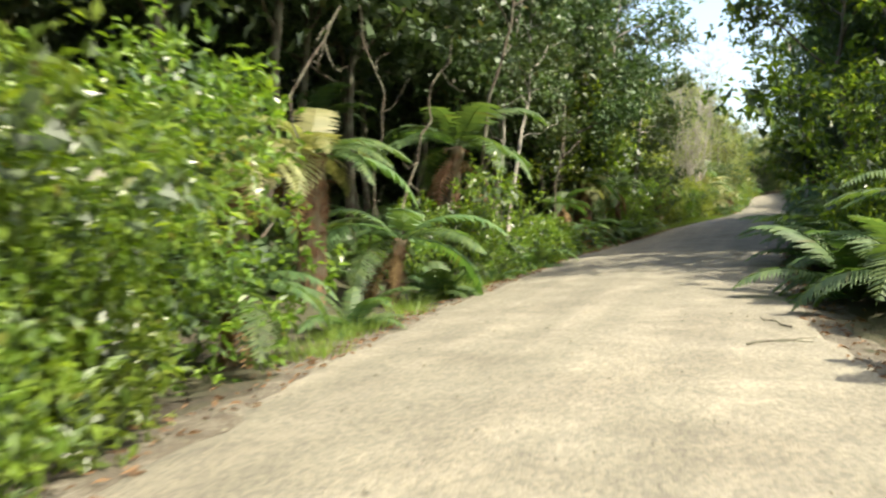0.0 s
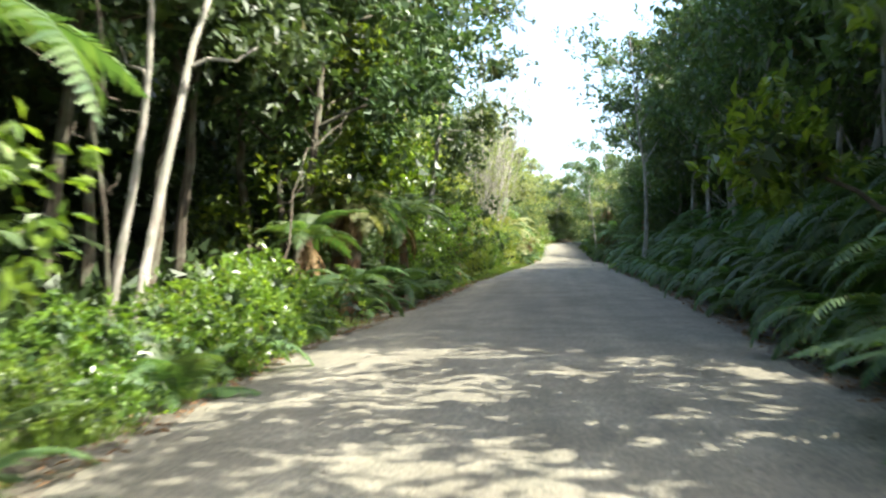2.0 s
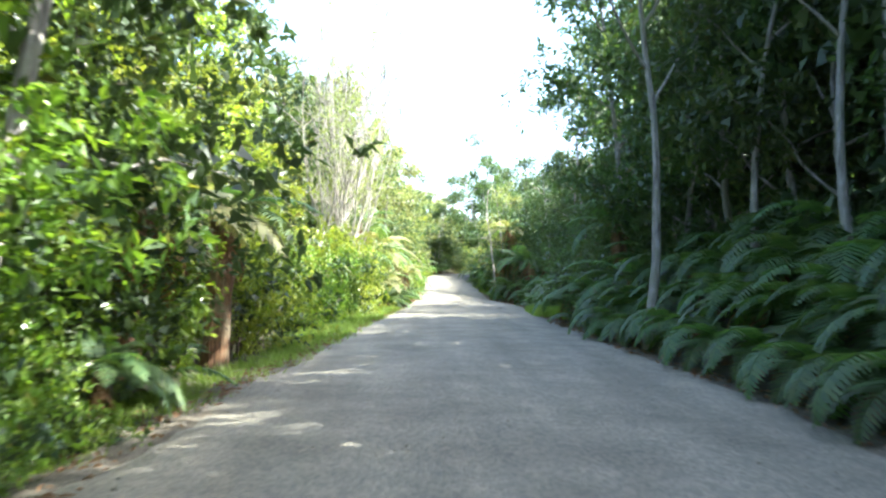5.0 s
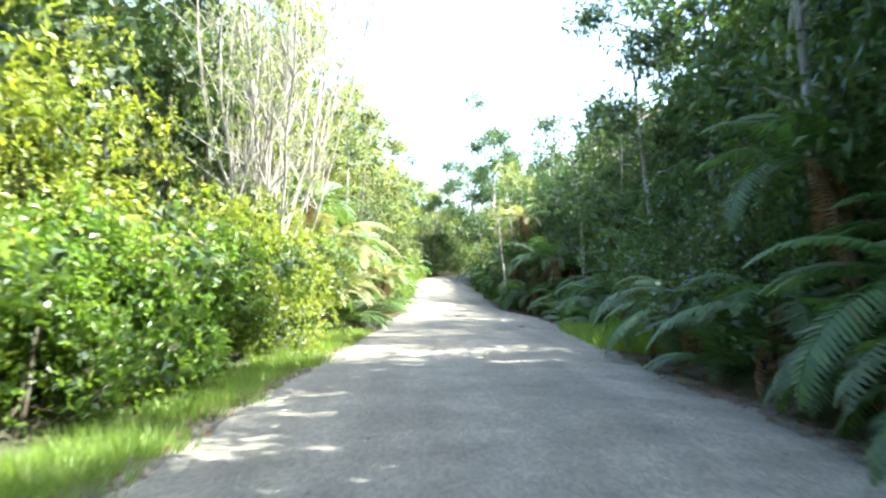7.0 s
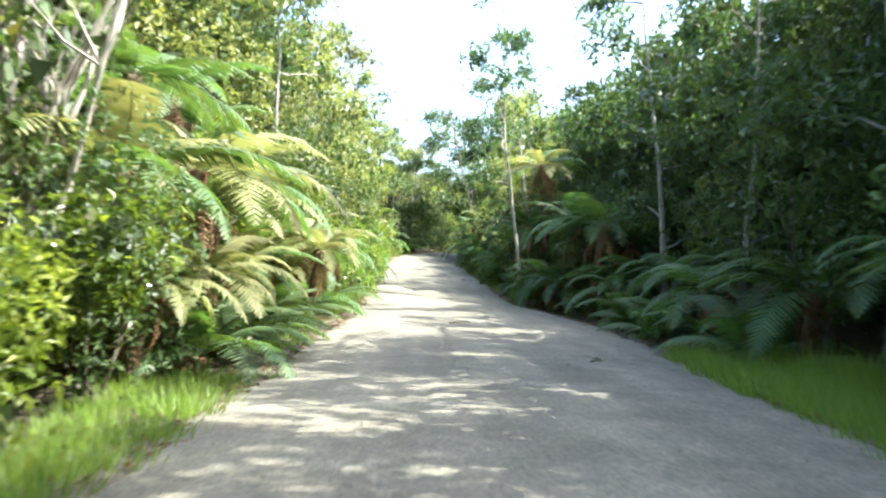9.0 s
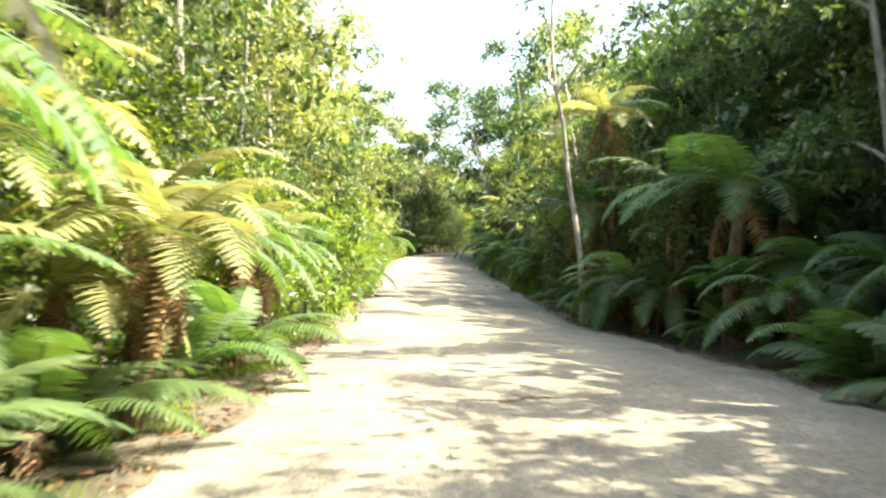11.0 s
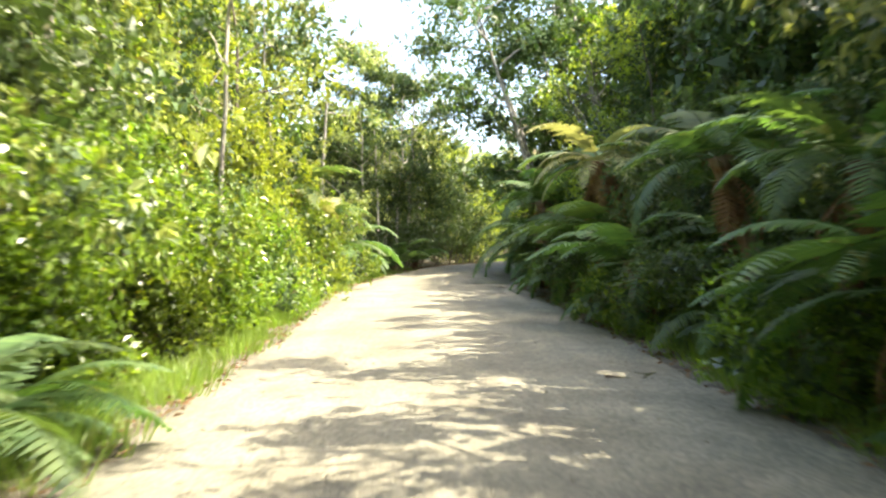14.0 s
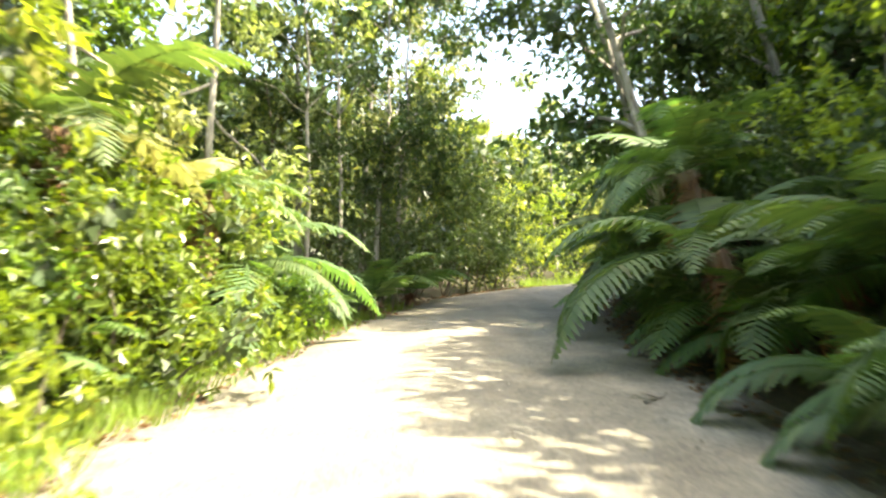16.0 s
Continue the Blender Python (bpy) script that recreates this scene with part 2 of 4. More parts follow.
# ground: one sheet out to the horizon, a hand's breadth lower beneath the road
gy = np.concatenate([np.array([-3000, -1200, -500, -250, -120]), np.arange(-62, 232, 1.0), np.array([260, 320, 450, 800, 1600, 3000])])
gd = np.concatenate([-np.array([3000, 1200, 500, 220, 120, 90, 70, 55, 45, 32]), np.arange(-26, -7, 1.0), np.arange(-7, 7.1, 0.5), np.arange(8, 26.1, 1.0), np.array([32, 45, 55, 70, 90, 120, 220, 500, 1200, 3000])])
GD, GY = np.meshgrid(gd, gy)
GX = GD + middle(np.clip(GY, -60, 230))
GZ = lie(GX, np.clip(GY, -60, 230))
GZ -= 0.12 * (np.abs(GD) < half(GY) - 0.25)
ground = tagged(sheet("ground", GX, GY, GZ, M_SOIL), "dark forest floor of soil, moss and leaf litter", "ground", kind="structure")

ry = np.arange(-58, 228, 0.35)
rd = np.linspace(-1, 1, 25)
RD, RY = np.meshgrid(rd, ry)
rag = rng.normal(0, 0.022, (len(ry), 2))
wob = 1 + (0.035 * np.sin(RY * 0.9) + rag[:, :1]) * (RD < 0) + (0.035 * np.sin(RY * 1.3 + 1) + rag[:, 1:]) * (RD > 0) + 0.02 * np.sin(RY * 3.1)
RX = RD * half(RY) * wob + middle(RY)
RZ = lie(RX, RY) + 0.012 + 0.006 * np.sin(RX * 2.1 + RY * 0.31) * np.sin(RY * 0.7) - 0.05 * (np.abs(RD) > 0.99)
for off in (-1.0, 0.75):      # wheel ruts
    RZ -= 0.025 * np.exp(-((RX - middle(RY) - off) / 0.28) ** 2)
road = tagged(sheet("road", RX, RY, RZ, M_GRAVEL), "pale crushed-gravel forest road with faint wheel ruts", "road", kind="structure")

# dirt verges along both edges, ragged outside, tucked under the gravel inside
vy = np.arange(-40, 190, 0.3)
for side, label in ((-1, "verge_left"), (1, "verge_right")):
    rag = 0.55 + 0.22 * np.sin(vy * 0.8 + side) + 0.15 * np.sin(vy * 2.3) + rng.normal(0, 0.06, len(vy))
    VD, VY = np.meshgrid(np.linspace(0, 1, 6), vy)
    VX = middle(VY) + side * (half(VY) - 0.35 + VD * (0.35 + rag[:, None]))
    VZ = lie(VX, VY) + 0.008 - 0.05 * (VD > 0.99) - 0.03 * (VD < 0.01) + 0.012 * np.sin(VX * 7) * np.sin(VY * 5)
    tagged(sheet(label, VX, VY, VZ, M_VERGE), "ragged verge of dirt, gravel and dry leaves", "verge", kind="structure")

# ---------------------------------------------------------------- plants: building blocks


def unit(v):
    return v / np.maximum(np.linalg.norm(v, axis=-1, keepdims=True), 1e-9)


def leaves(base, along, length, width, fold=0.25, flat=0.5):
    """Many folded blades of two faces each: base points, directions, sizes. Returns verts, faces."""
    k = len(base)
    along = unit(along)
    up = unit(rng.normal(0, flat, (k, 3)) + (0, 0, 1))
    side = unit(np.cross(along, up))
    nor = np.cross(side, along)
    length, width = np.broadcast_to(length, k)[:, None], np.broadcast_to(width, k)[:, None]
    mid = base + along * length * 0.48
    v = np.stack([base, mid + side * width * 0.5 + nor * width * fold, base + along * length - nor * length * 0.12, mid - side * width * 0.5 + nor * width * fold], 1)
    i = np.arange(k)[:, None] * 4
    return v.reshape(-1, 3), np.concatenate([i + (0, 1, 2), i + (0, 2, 3)], 1).reshape(-1, 3)


def blades(base, along, length, width, flat=0.5):
    """Many pointed three-cornered leaves of one face each, for what is never seen close."""
    k = len(base)
    along = unit(along)
    side = unit(np.cross(along, unit(rng.normal(0, flat, (k, 3)) + (0, 0, 1))))
    length, width = np.broadcast_to(length, k)[:, None], np.broadcast_to(width, k)[:, None]
    v = np.stack([base + side * width * 0.5, base + along * length, base - side * width * 0.5], 1)
    return v.reshape(-1, 3), np.arange(3 * k).reshape(k, 3)


def sprays(tips, dirs, per, length, width, spread=1.0, make=leaves):
    """Whorls of leaves round twig tips."""
    k = len(tips)
    base = np.repeat(tips, per, 0) + rng.normal(0, length * 0.35, (k * per, 3))
    along = np.repeat(unit(dirs), per, 0) * 0.5 + unit(rng.normal(0, 1, (k * per, 3))) * spread + (0, 0, -0.12)
    s = rng.uniform(0.65, 1.25, k * per)
    return make(base, along, length * s, width * s)


def tube(points, radii, sides=6):
    """A tapered limb through points."""
    p = np.asarray(points, float)
    t = unit(np.gradient(p, axis=0))
    ref = np.where(np.abs(t[:, 2:3]) > 0.9, (1.0, 0, 0), (0, 0, 1.0))
    a = unit(np.cross(t, ref))
    b = np.cross(t, a)
    ang = np.linspace(0, 2 * np.pi, sides, endpoint=False)
    ring = a[:, None] * np.cos(ang)[None, :, None] + b[:, None] * np.sin(ang)[None, :, None]
    v = (p[:, None] + ring * np.asarray(radii, float)[:, None, None]).reshape(-1, 3)
    f = [(i * sides + j, i * sides + (j + 1) % sides, (i + 1) * sides + (j + 1) % sides, (i + 1) * sides + j) for i in range(len(p) - 1) for j in range(sides)]
    f.append(tuple(range((len(p) - 1) * sides, len(p) * sides)))
    return v, f


def joined(pieces):
    verts, faces, n = [], [], 0
    for v, f in pieces:
        verts.extend(np.asarray(v).tolist())
        faces.extend([tuple(int(q) + n for q in face) for face in f])
        n += len(v)
    return verts, faces


def bend(start, end, steps, wobble, sag=0.0):
    t = np.linspace(0, 1, steps)[:, None]
    p = np.asarray(start) * (1 - t) + np.asarray(end) * t
    w = np.cumsum(rng.normal(0, wobble, (steps, 3)), 0)
    p = p + (w - t * w[-1]) * np.sin(np.pi * t) ** 0.5
    p[:, 2] += sag * np.sin(np.pi * t[:, 0])
    return p


def empty(name, label, category, group=""):
    return tagged(new(name), label, category, group)


def frond_data(name, length, width, pairs, mat, droop, segments=3, seed=0):
    """A fern frond along +x from the origin: arching stalk and paired, tapering, drooping leaflets."""
    r = np.random.default_rng(seed)
    s = np.linspace(0, 1, 9)
    ang = -radians(droop) * s ** 1.25
    step = length / 8
    cx = np.concatenate([[0], np.cumsum(np.cos((ang[1:] + ang[:-1]) / 2) * step)])
    cz = np.concatenate([[0], np.cumsum(np.sin((ang[1:] + ang[:-1]) / 2) * step)])
    stalk = tube(np.stack([cx, 0.02 * np.sin(s * 5), cz], 1), 0.013 * (1 - s) + 0.003, 3)
    pieces = [stalk]
    for q in np.linspace(0.13, 0.985, pairs):
        x, z, tilt = np.interp(q, s, cx), np.interp(q, s, cz), np.interp(q, s, ang)
        w = width * 0.5 * (np.sin(np.pi * min(1, (q * 0.93 + 0.09)) ** 0.85) ** 0.75) * r.uniform(0.9, 1.08)
        if w < 0.02:
            continue
        tang, nor = np.array([math.cos(tilt), 0, math.sin(tilt)]), np.array([-math.sin(tilt), 0, math.cos(tilt)])
        for side in (-1, 1):
            th = 0.47 * length * 0.86 / pairs
            u = np.linspace(0, 1, segments + 1)[:, None]
            lean = 0.22 + 0.45 * q
            mid = np.array([x, 0, z]) + tang * w * u * lean + np.array([0, side, 0]) * w * u - nor * w * (0.1 + 0.3 * r.uniform()) * u ** 2
            hw = th * (1.0 - 0.86 * u ** 3.2)
            v = np.empty((2 * len(u), 3))
            v[0::2], v[1::2] = mid - tang * hw - nor * hw * 0.35, mid + tang * hw + nor * hw * 0.1
            pieces.append((v, [(2 * i, 2 * i + 1, 2 * i + 3, 2 * i + 2) for i in range(segments)]))
    verts, faces = joined(pieces)
    me = bpy.data.meshes.new(name)
    me.from_pydata(verts, [], faces)
    me.materials.append(mat)
    return me


FRONDS = [frond_data("frond", 1.9 + 0.15 * i, 0.72 + 0.05 * i, 30, M_FROND, (72, 92, 112)[i], 2, i) for i in range(3)]
DRAPES = [frond_data("frond", 1.75 + 0.12 * i, 0.62 + 0.05 * i, 27, M_FROND, (105, 125, 140)[i], 2, 5 + i) for i in range(3)]
GOLDS = [frond_data("frond", 1.9, 0.7, 28, M_GOLD, 95, 2, 11)]
DEADS = [frond_data("dead_frond", 1.5, 0.42, 18, M_DEAD, (70, 100)[i], 1, 20 + i) for i in range(2)]


def tree_fern(height, fronds, dead, label, seed, gold=0, rise=0.0, thick=0.11):
    r = np.random.default_rng(seed)
    ob = empty("tree_fern", label, "tree fern", "tree ferns along the road") if height > 0.5 else empty("fern", label, "fern", "ferns on the bank")
    lean = r.normal(0, 0.12 * height, 2)
    if height > 0.3:
        u = np.linspace(0, 1, 9)
        p = np.stack([lean[0] * u ** 1.5, lean[1] * u ** 1.5, -0.25 + (height + 0.25) * u], 1)
        rad = thick * (1.25 - 0.3 * u + 0.06 * np.sin(u * 23)) * (1 + 0.25 * (u > 0.9))
        v, f = tube(p, rad, 9)
        v = v + r.normal(0, 0.012, v.shape)
        fibre = leaves(v[r.integers(0, len(v), 160)], np.stack([r.normal(0, 0.5, 160), r.normal(0, 0.5, 160), r.uniform(-1, 0.2, 160)], 1), 0.2, 0.03)
        vv, ff = joined([(v, f), fibre])
        mesh_object("trunk", vv, ff, M_FIBRE, ob)
    top = Matrix.Translation((lean[0], lean[1], max(height, 0.02)))
    for i in range(fronds):
        pitch = r.uniform(-38, -12) - rise if i % 3 else r.uniform(-64, -38) - rise
        k = r.uniform(0.8, 1.15)
        me = GOLDS[0] if i < gold else FRONDS[r.integers(0, 3)]
        fr = new("frond", me)
        fr.parent = ob
        fr.matrix_basis = top @ pose(0, 0, r.uniform(-0.06, 0.03), r.uniform(-14, 14), pitch, i * 360 / fronds * 1.0 + r.uniform(-13, 13)) @ Matrix.Scale(k, 4)
        if i < gold:
            tagged(fr, "yellowing frond")
    for i in range(dead):
        fr = new("dead_frond", DEADS[r.integers(0, 2)])
        fr.parent = ob
        tagged(fr, "hanging dry brown frond")
        fr.matrix_basis = top @ pose(0, 0, -0.1 - r.uniform(0, 0.15), r.uniform(-25, 25), r.uniform(25, 48), r.uniform(0, 360)) @ Matrix.Scale(r.uniform(0.6, 1.0), 4)
    return ob


def bank_fern(fronds, label, seed):
    """A low crown whose fronds all arch out to one side, +x, and hang down over the bank."""
    r = np.random.default_rng(seed)
    ob = empty("fern", label, "fern", "ferns on the bank")
    v, f = tube(np.array([(-0.2, 0, -0.3), (-0.08, 0, 0.1), (0, 0, 0.45)]), (0.13, 0.11, 0.08), 7)
    mesh_object("trunk", (v + r.normal(0, 0.012, v.shape)).tolist(), f, M_FIBRE, ob)
    for i in range(fronds):
        fr = new("frond", DRAPES[r.integers(0, 3)])
        fr.parent = ob
        u = (i + r.uniform(0.2, 0.8)) / fronds
        fr.matrix_basis = pose(0, 0, 0.42 + r.uniform(-0.05, 0.05), r.uniform(-12, 12), r.uniform(-52, -22), -105 + 210 * u) @ Matrix.Scale(r.uniform(0.78, 1.1), 4)
    fr = new("dead_frond", DEADS[1])
    fr.parent = ob
    fr.matrix_basis = pose(0, 0, 0.35, 0, 30, r.uniform(-60, 60)) @ Matrix.Scale(0.6, 4)
    tagged(fr, "hanging dry brown frond")
    return ob


def shrub(height, spread, tips, per, leaf, mat, label, seed, dense=0.5):
    """A bush: several stems from the ground and leaf whorls over an uneven dome."""
    r = np.random.default_rng(seed)
    ob = empty("shrub", label, "shrub", "shrubs along the road")
    k = 12
    lobes = np.stack([r.normal(0, spread * 0.40, k), r.normal(0, spread * 0.40, k), (np.arange(k) + r.uniform(0, 1, k)) / k * 0.78 * height + 0.12 * height], 1)
    size = r.uniform(0.26, 0.46, k) * min(spread, height)
    pts, dirs = [], []
    for c, s in zip(lobes, size):
        d = unit(r.normal(0, 1, (tips // k, 3)))
        pts.append(c + d * s * r.uniform(dense, 1.05, (tips // k, 1)) * (1, 1, 0.85))
        dirs.append(d + (0, 0, 0.45))
    pts, dirs = np.concatenate(pts), np.concatenate(dirs)
    low = pts[:, 2] > 0.05
    # dark filler leaves inside each lobe, added as shade between the whorls
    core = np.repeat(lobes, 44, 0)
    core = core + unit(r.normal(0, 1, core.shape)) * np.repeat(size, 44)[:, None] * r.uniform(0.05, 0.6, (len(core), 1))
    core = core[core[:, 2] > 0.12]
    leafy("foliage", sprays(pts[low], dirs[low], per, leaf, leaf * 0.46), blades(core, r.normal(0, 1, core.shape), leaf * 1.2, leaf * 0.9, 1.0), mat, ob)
    for i, c in enumerate(lobes[3::2][:4]):
        b = bend((r.normal(0, 0.12), r.normal(0, 0.12), -0.15), c, 6, 0.04)
        v, f = tube(b, np.linspace(0.03, 0.008, 6), 5)
        mesh_object("stem", v.tolist(), f, M_BARK, ob)
    return ob


def tree(height, radius, crown, limbs, tips, per, leaf, mat, bark, label, seed, thick=0.12, lean=0.06, hang=0.0, flat=0.8):
    """A tree: tapered trunk, limbs, and leaf whorls clustered round the limbs' ends. crown: height at which it starts."""
    r = np.random.default_rng(seed)
    ob = empty("tree", label, "tree", "forest trees")
    top = np.array([r.normal(0, lean * height), r.normal(0, lean * height), height * 0.93])
    axis = bend((0, 0, -0.3), top, 12, 0.075)
    v, f = tube(axis, thick * (1 - 0.85 * np.linspace(0, 1, 12)) * (1 + 0.5 * np.exp(-np.linspace(0, 1, 12) * 18)), 8)
    trunk = mesh_object("trunk", v.tolist(), f, bark, ob)
    pts, outs, cores, inner = [], [], [], int(70 * min(1, tips / (40 * limbs)))
    for i in range(limbs):
        q = crown / height + (1 - crown / height) * (i + r.uniform(0, 1)) / limbs
        a = np.array([np.interp(q * 0.95, np.linspace(0, 1, 12), axis[:, k]) for k in range(3)])
        ang = i * 2.4 + r.uniform(-0.4, 0.4)
        reach = radius * (0.55 + 0.5 * r.uniform()) * (1.1 - 0.5 * max(0, q - 0.5))
        e = a + (np.cos(ang) * reach, np.sin(ang) * reach, reach * r.uniform(0.3, 0.9) - hang * reach)
        b = bend(a, e, 7, 0.07, 0.1)
        v, f = tube(b, np.linspace(thick * 0.38, 0.01, 7), 5)
        mesh_object("limb", v.tolist(), f, bark, trunk)
        twig = b[r.integers(4, 7, tips // limbs)]
        spread = r.normal(0, reach * 0.24, (len(twig), 3)) * (1, 1, flat)
        pts.append(twig + spread)
        outs.append(spread + (0, 0, 0.2 - hang))
        # dark filler leaves round the limb's end, added as the crown's inner shade
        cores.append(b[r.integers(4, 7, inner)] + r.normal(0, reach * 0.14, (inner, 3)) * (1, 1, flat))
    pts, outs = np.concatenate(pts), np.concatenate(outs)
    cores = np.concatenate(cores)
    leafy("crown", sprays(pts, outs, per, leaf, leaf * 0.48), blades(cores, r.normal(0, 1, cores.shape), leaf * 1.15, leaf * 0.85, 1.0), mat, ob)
    return ob


def grass_tuft(seed, height=0.5, count=90):
    r = np.random.default_rng(seed)
    ang, rad = r.uniform(0, 6.283, count), r.uniform(0, 0.28, count) ** 0.8
    base = np.stack([np.cos(ang) * rad, np.sin(ang) * rad, np.full(count, -0.03)], 1)
    out = np.stack([np.cos(ang), np.sin(ang), np.zeros(count)], 1) * r.uniform(0.1, 0.8, (count, 1)) + (0, 0, 1)
    h = height * r.uniform(0.5, 1.15, count)
    return base, unit(out), h


# ---------------------------------------------------------------- planting
BROAD = [shrub(2.6, 1.9, 520, 7, 0.142, M_BROAD, "glossy green broadleaf shrub beside the road", 31),
         shrub(1.5, 1.6, 330, 7, 0.138, M_BROAD, "low bright-green broadleaf shrub beside the road", 32),
         shrub(3.8, 2.5, 560, 7, 0.158, M_BROAD, "tall dense broadleaf shrub on the forest edge", 33)]
FINE = [shrub(3.0, 2.3, 560, 7, 0.118, M_SMALL, "fine-leaved dense green shrub on the forest edge", 34),
        shrub(4.6, 2.6, 560, 7, 0.142, M_SMALL, "tall fine-leaved shrub on the forest edge", 35)]
LIME = [shrub(3.2, 2.4, 600, 7, 0.122, M_LIME, "dense yellow-green sunlit shrub beside the road", 36),
        shrub(4.8, 2.5, 570, 7, 0.15, M_LIME, "tall yellow-green shrub on the forest edge", 37)]
FERNS = [tree_fern(2.5, 13, 6, "tree fern with brown fibrous trunk and dead skirt", 41),
         tree_fern(1.2, 12, 4, "short tree fern with arching green fronds", 42),
         tree_fern(3.9, 12, 6, "tall tree fern with arching green fronds", 43),
         tree_fern(0.0, 11, 1, "ground fern with drooping green fronds", 44, 0, 16),
         tree_fern(0.35, 11, 1, "low ground fern with drooping fronds", 45, 0, 10),
         tree_fern(4.4, 12, 8, "tall tree fern with yellowing fronds and brown skirt", 46, 7),
         tree_fern(2.2, 13, 6, "leaning tree fern with golden-green fronds", 47, 10),
         tree_fern(2.9, 18, 20, "golden-green tree fern with a thick brown skirt", 48, 13, 0.0, 0.22)]
BANK = [bank_fern(9, "low fern with fronds draped over the shaded bank", 71), bank_fern(8, "bank fern with long drooping grey-green fronds", 72)]
TREES = [tree(11.5, 2.8, 2.4, 8, 440, 7, 0.26, M_SMALL, M_BARK, "tall forest tree with small dark green leaves", 51),
         tree(13, 2.6, 6.0, 9, 386, 7, 0.235, M_SMALL, M_PALEBARK, "tall slender tree with pale bark and sparse crown", 52, 0.12),
         tree(8.5, 2.5, 1.2, 8, 440, 7, 0.25, M_BROAD, M_BARK, "broadleaf forest tree with dense bright crown", 53),
         tree(12.5, 2.6, 2.0, 9, 480, 7, 0.21, M_PALE, M_PALEBARK, "slender tree with hanging pale olive foliage", 54, 0.10, 0.03, 0.9),
         tree(9.0, 2.8, 1.2, 8, 470, 7, 0.255, M_SMALL, M_PALEBARK, "dense dark green tree leaning over the road", 55, 0.11, 0.05),
         tree(11, 2.5, 1.0, 9, 500, 7, 0.21, M_LIME, M_BARK, "tall yellow-green leafy tree at the road's edge", 56, 0.10, 0.03, 0.3),
         # next two: crown colour darkened to put the left hollow's shade into the leaves
         tree(12.5, 3.3, 4.6, 8, 440, 7, 0.29, M_WOODS_SHADE, M_BARK, "tall forest tree with bare trunk and high crown coloured shade-dark", 57, 0.14),
         tree(11.5, 2.0, 6.6, 8, 260, 7, 0.2, M_WOODS_SHADE, M_BARK, "thin mossy forest tree with a sparse high crown", 58, 0.075, 0.05),
         tree(12.5, 2.7, 3.2, 9, 520, 7, 0.22, M_PALE, M_PALEBARK, "tall tree with dense pale olive crown and whitish trunk", 59, 0.12, 0.03, 0.3),
         tree(14.5, 2.9, 3.4, 10, 640, 7, 0.25, M_SMALL, M_PALEBARK, "tall dense dark green tree over the road's edge", 60, 0.14, 0.03, 0.35),
         tree(11.5, 1.9, 5.0, 9, 330, 7, 0.17, M_SMALL, M_WHITEBARK, "slender tree with mottled whitish trunk", 63, 0.075, 0.03)]
used = set()


def plant(ob, x, y, turn=None, scale=1.0, sink=0.03, tilt=(0, 0)):
    """Sets a plant on the ground: the first time the plant itself, then copies. tilt: degrees to the right and ahead."""
    r = np.random.default_rng(int(abs(x) * 977 + abs(y) * 1009))
    m = Matrix.Translation((x, y, z_at(x, y) - sink)) @ pose(0, 0, 0, r.normal(0, 2.5) - tilt[1], r.normal(0, 2.5) + tilt[0], 0)
    m = m @ pose(0, 0, 0, 0, 0, r.uniform(0, 360) if turn is None else turn) @ Matrix.Scale(scale, 4)
    if ob.name in used:
        return copy_thing(ob, m @ Matrix.Scale(1 / ob.scale[0], 4))
    used.add(ob.name)
    ob.matrix_basis = m
    return ob


def edge(side, y, out):
    """x at a distance outside the road's edge; side -1 left, 1 right."""
    return float(middle(y) + side * (half(y) + out))


def belt(side, y0, y1, step, out, kinds, size=(0.85, 1.15), jitter=0.5, lean=0.0):
    """A loose row of plants along an edge."""
    r = np.random.default_rng(int((y0 + 20) * 131 + out * 17 + side * 5 + 50))
    y = y0
    while y < y1:
        k = kinds[int(r.integers(0, len(kinds)))]
        plant(k, edge(side, y, out + r.uniform(-jitter, jitter)), y + r.uniform(-0.3, 0.3) * step, None, r.uniform(*size), 0.03, (-side * lean, 0))
        y += step * r.uniform(0.75, 1.25)


def many_stemmed(height, label, seed):
    """A pale tree of many steep bare stems that fork into fine twigs under a thin top."""
    r = np.random.default_rng(seed)
    ob = empty("tree", label, "tree")
    tips = []
    for i in range(15):
        a = i * 2.4
        reach = r.uniform(0.5, 3.0)
        end = (math.cos(a) * reach, math.sin(a) * reach, height * r.uniform(0.72, 0.98))
        b = bend((r.normal(0, 0.25), r.normal(0, 0.25), -0.2), end, 10, 0.16)
        v, f = tube(b, np.linspace(0.05, 0.012, 10), 5)
        pieces = [(v, f)]
        for j in range(18):
            k = int(r.integers(3, 10))
            e = b[k] + (r.normal(0, 0.75), r.normal(0, 0.75), r.uniform(0.7, 2.2))
            pieces.append(tube(bend(b[k], e, 5, 0.05), np.linspace(0.02, 0.006, 5), 4))
            tips.append(e)
        v, f = joined(pieces)
        mesh_object("stem", v, f, M_WHITEBARK, ob)
    tips = np.repeat(np.array(tips), 4, 0)
    tips = tips + r.normal(0, 0.32, tips.shape)
    v, f = sprays(tips, np.tile((0, 0, 1.0), (len(tips), 1)), 7, 0.11, 0.04)
    mesh_object("crown", v.tolist(), f.tolist(), M_PALE, ob)
    return ob


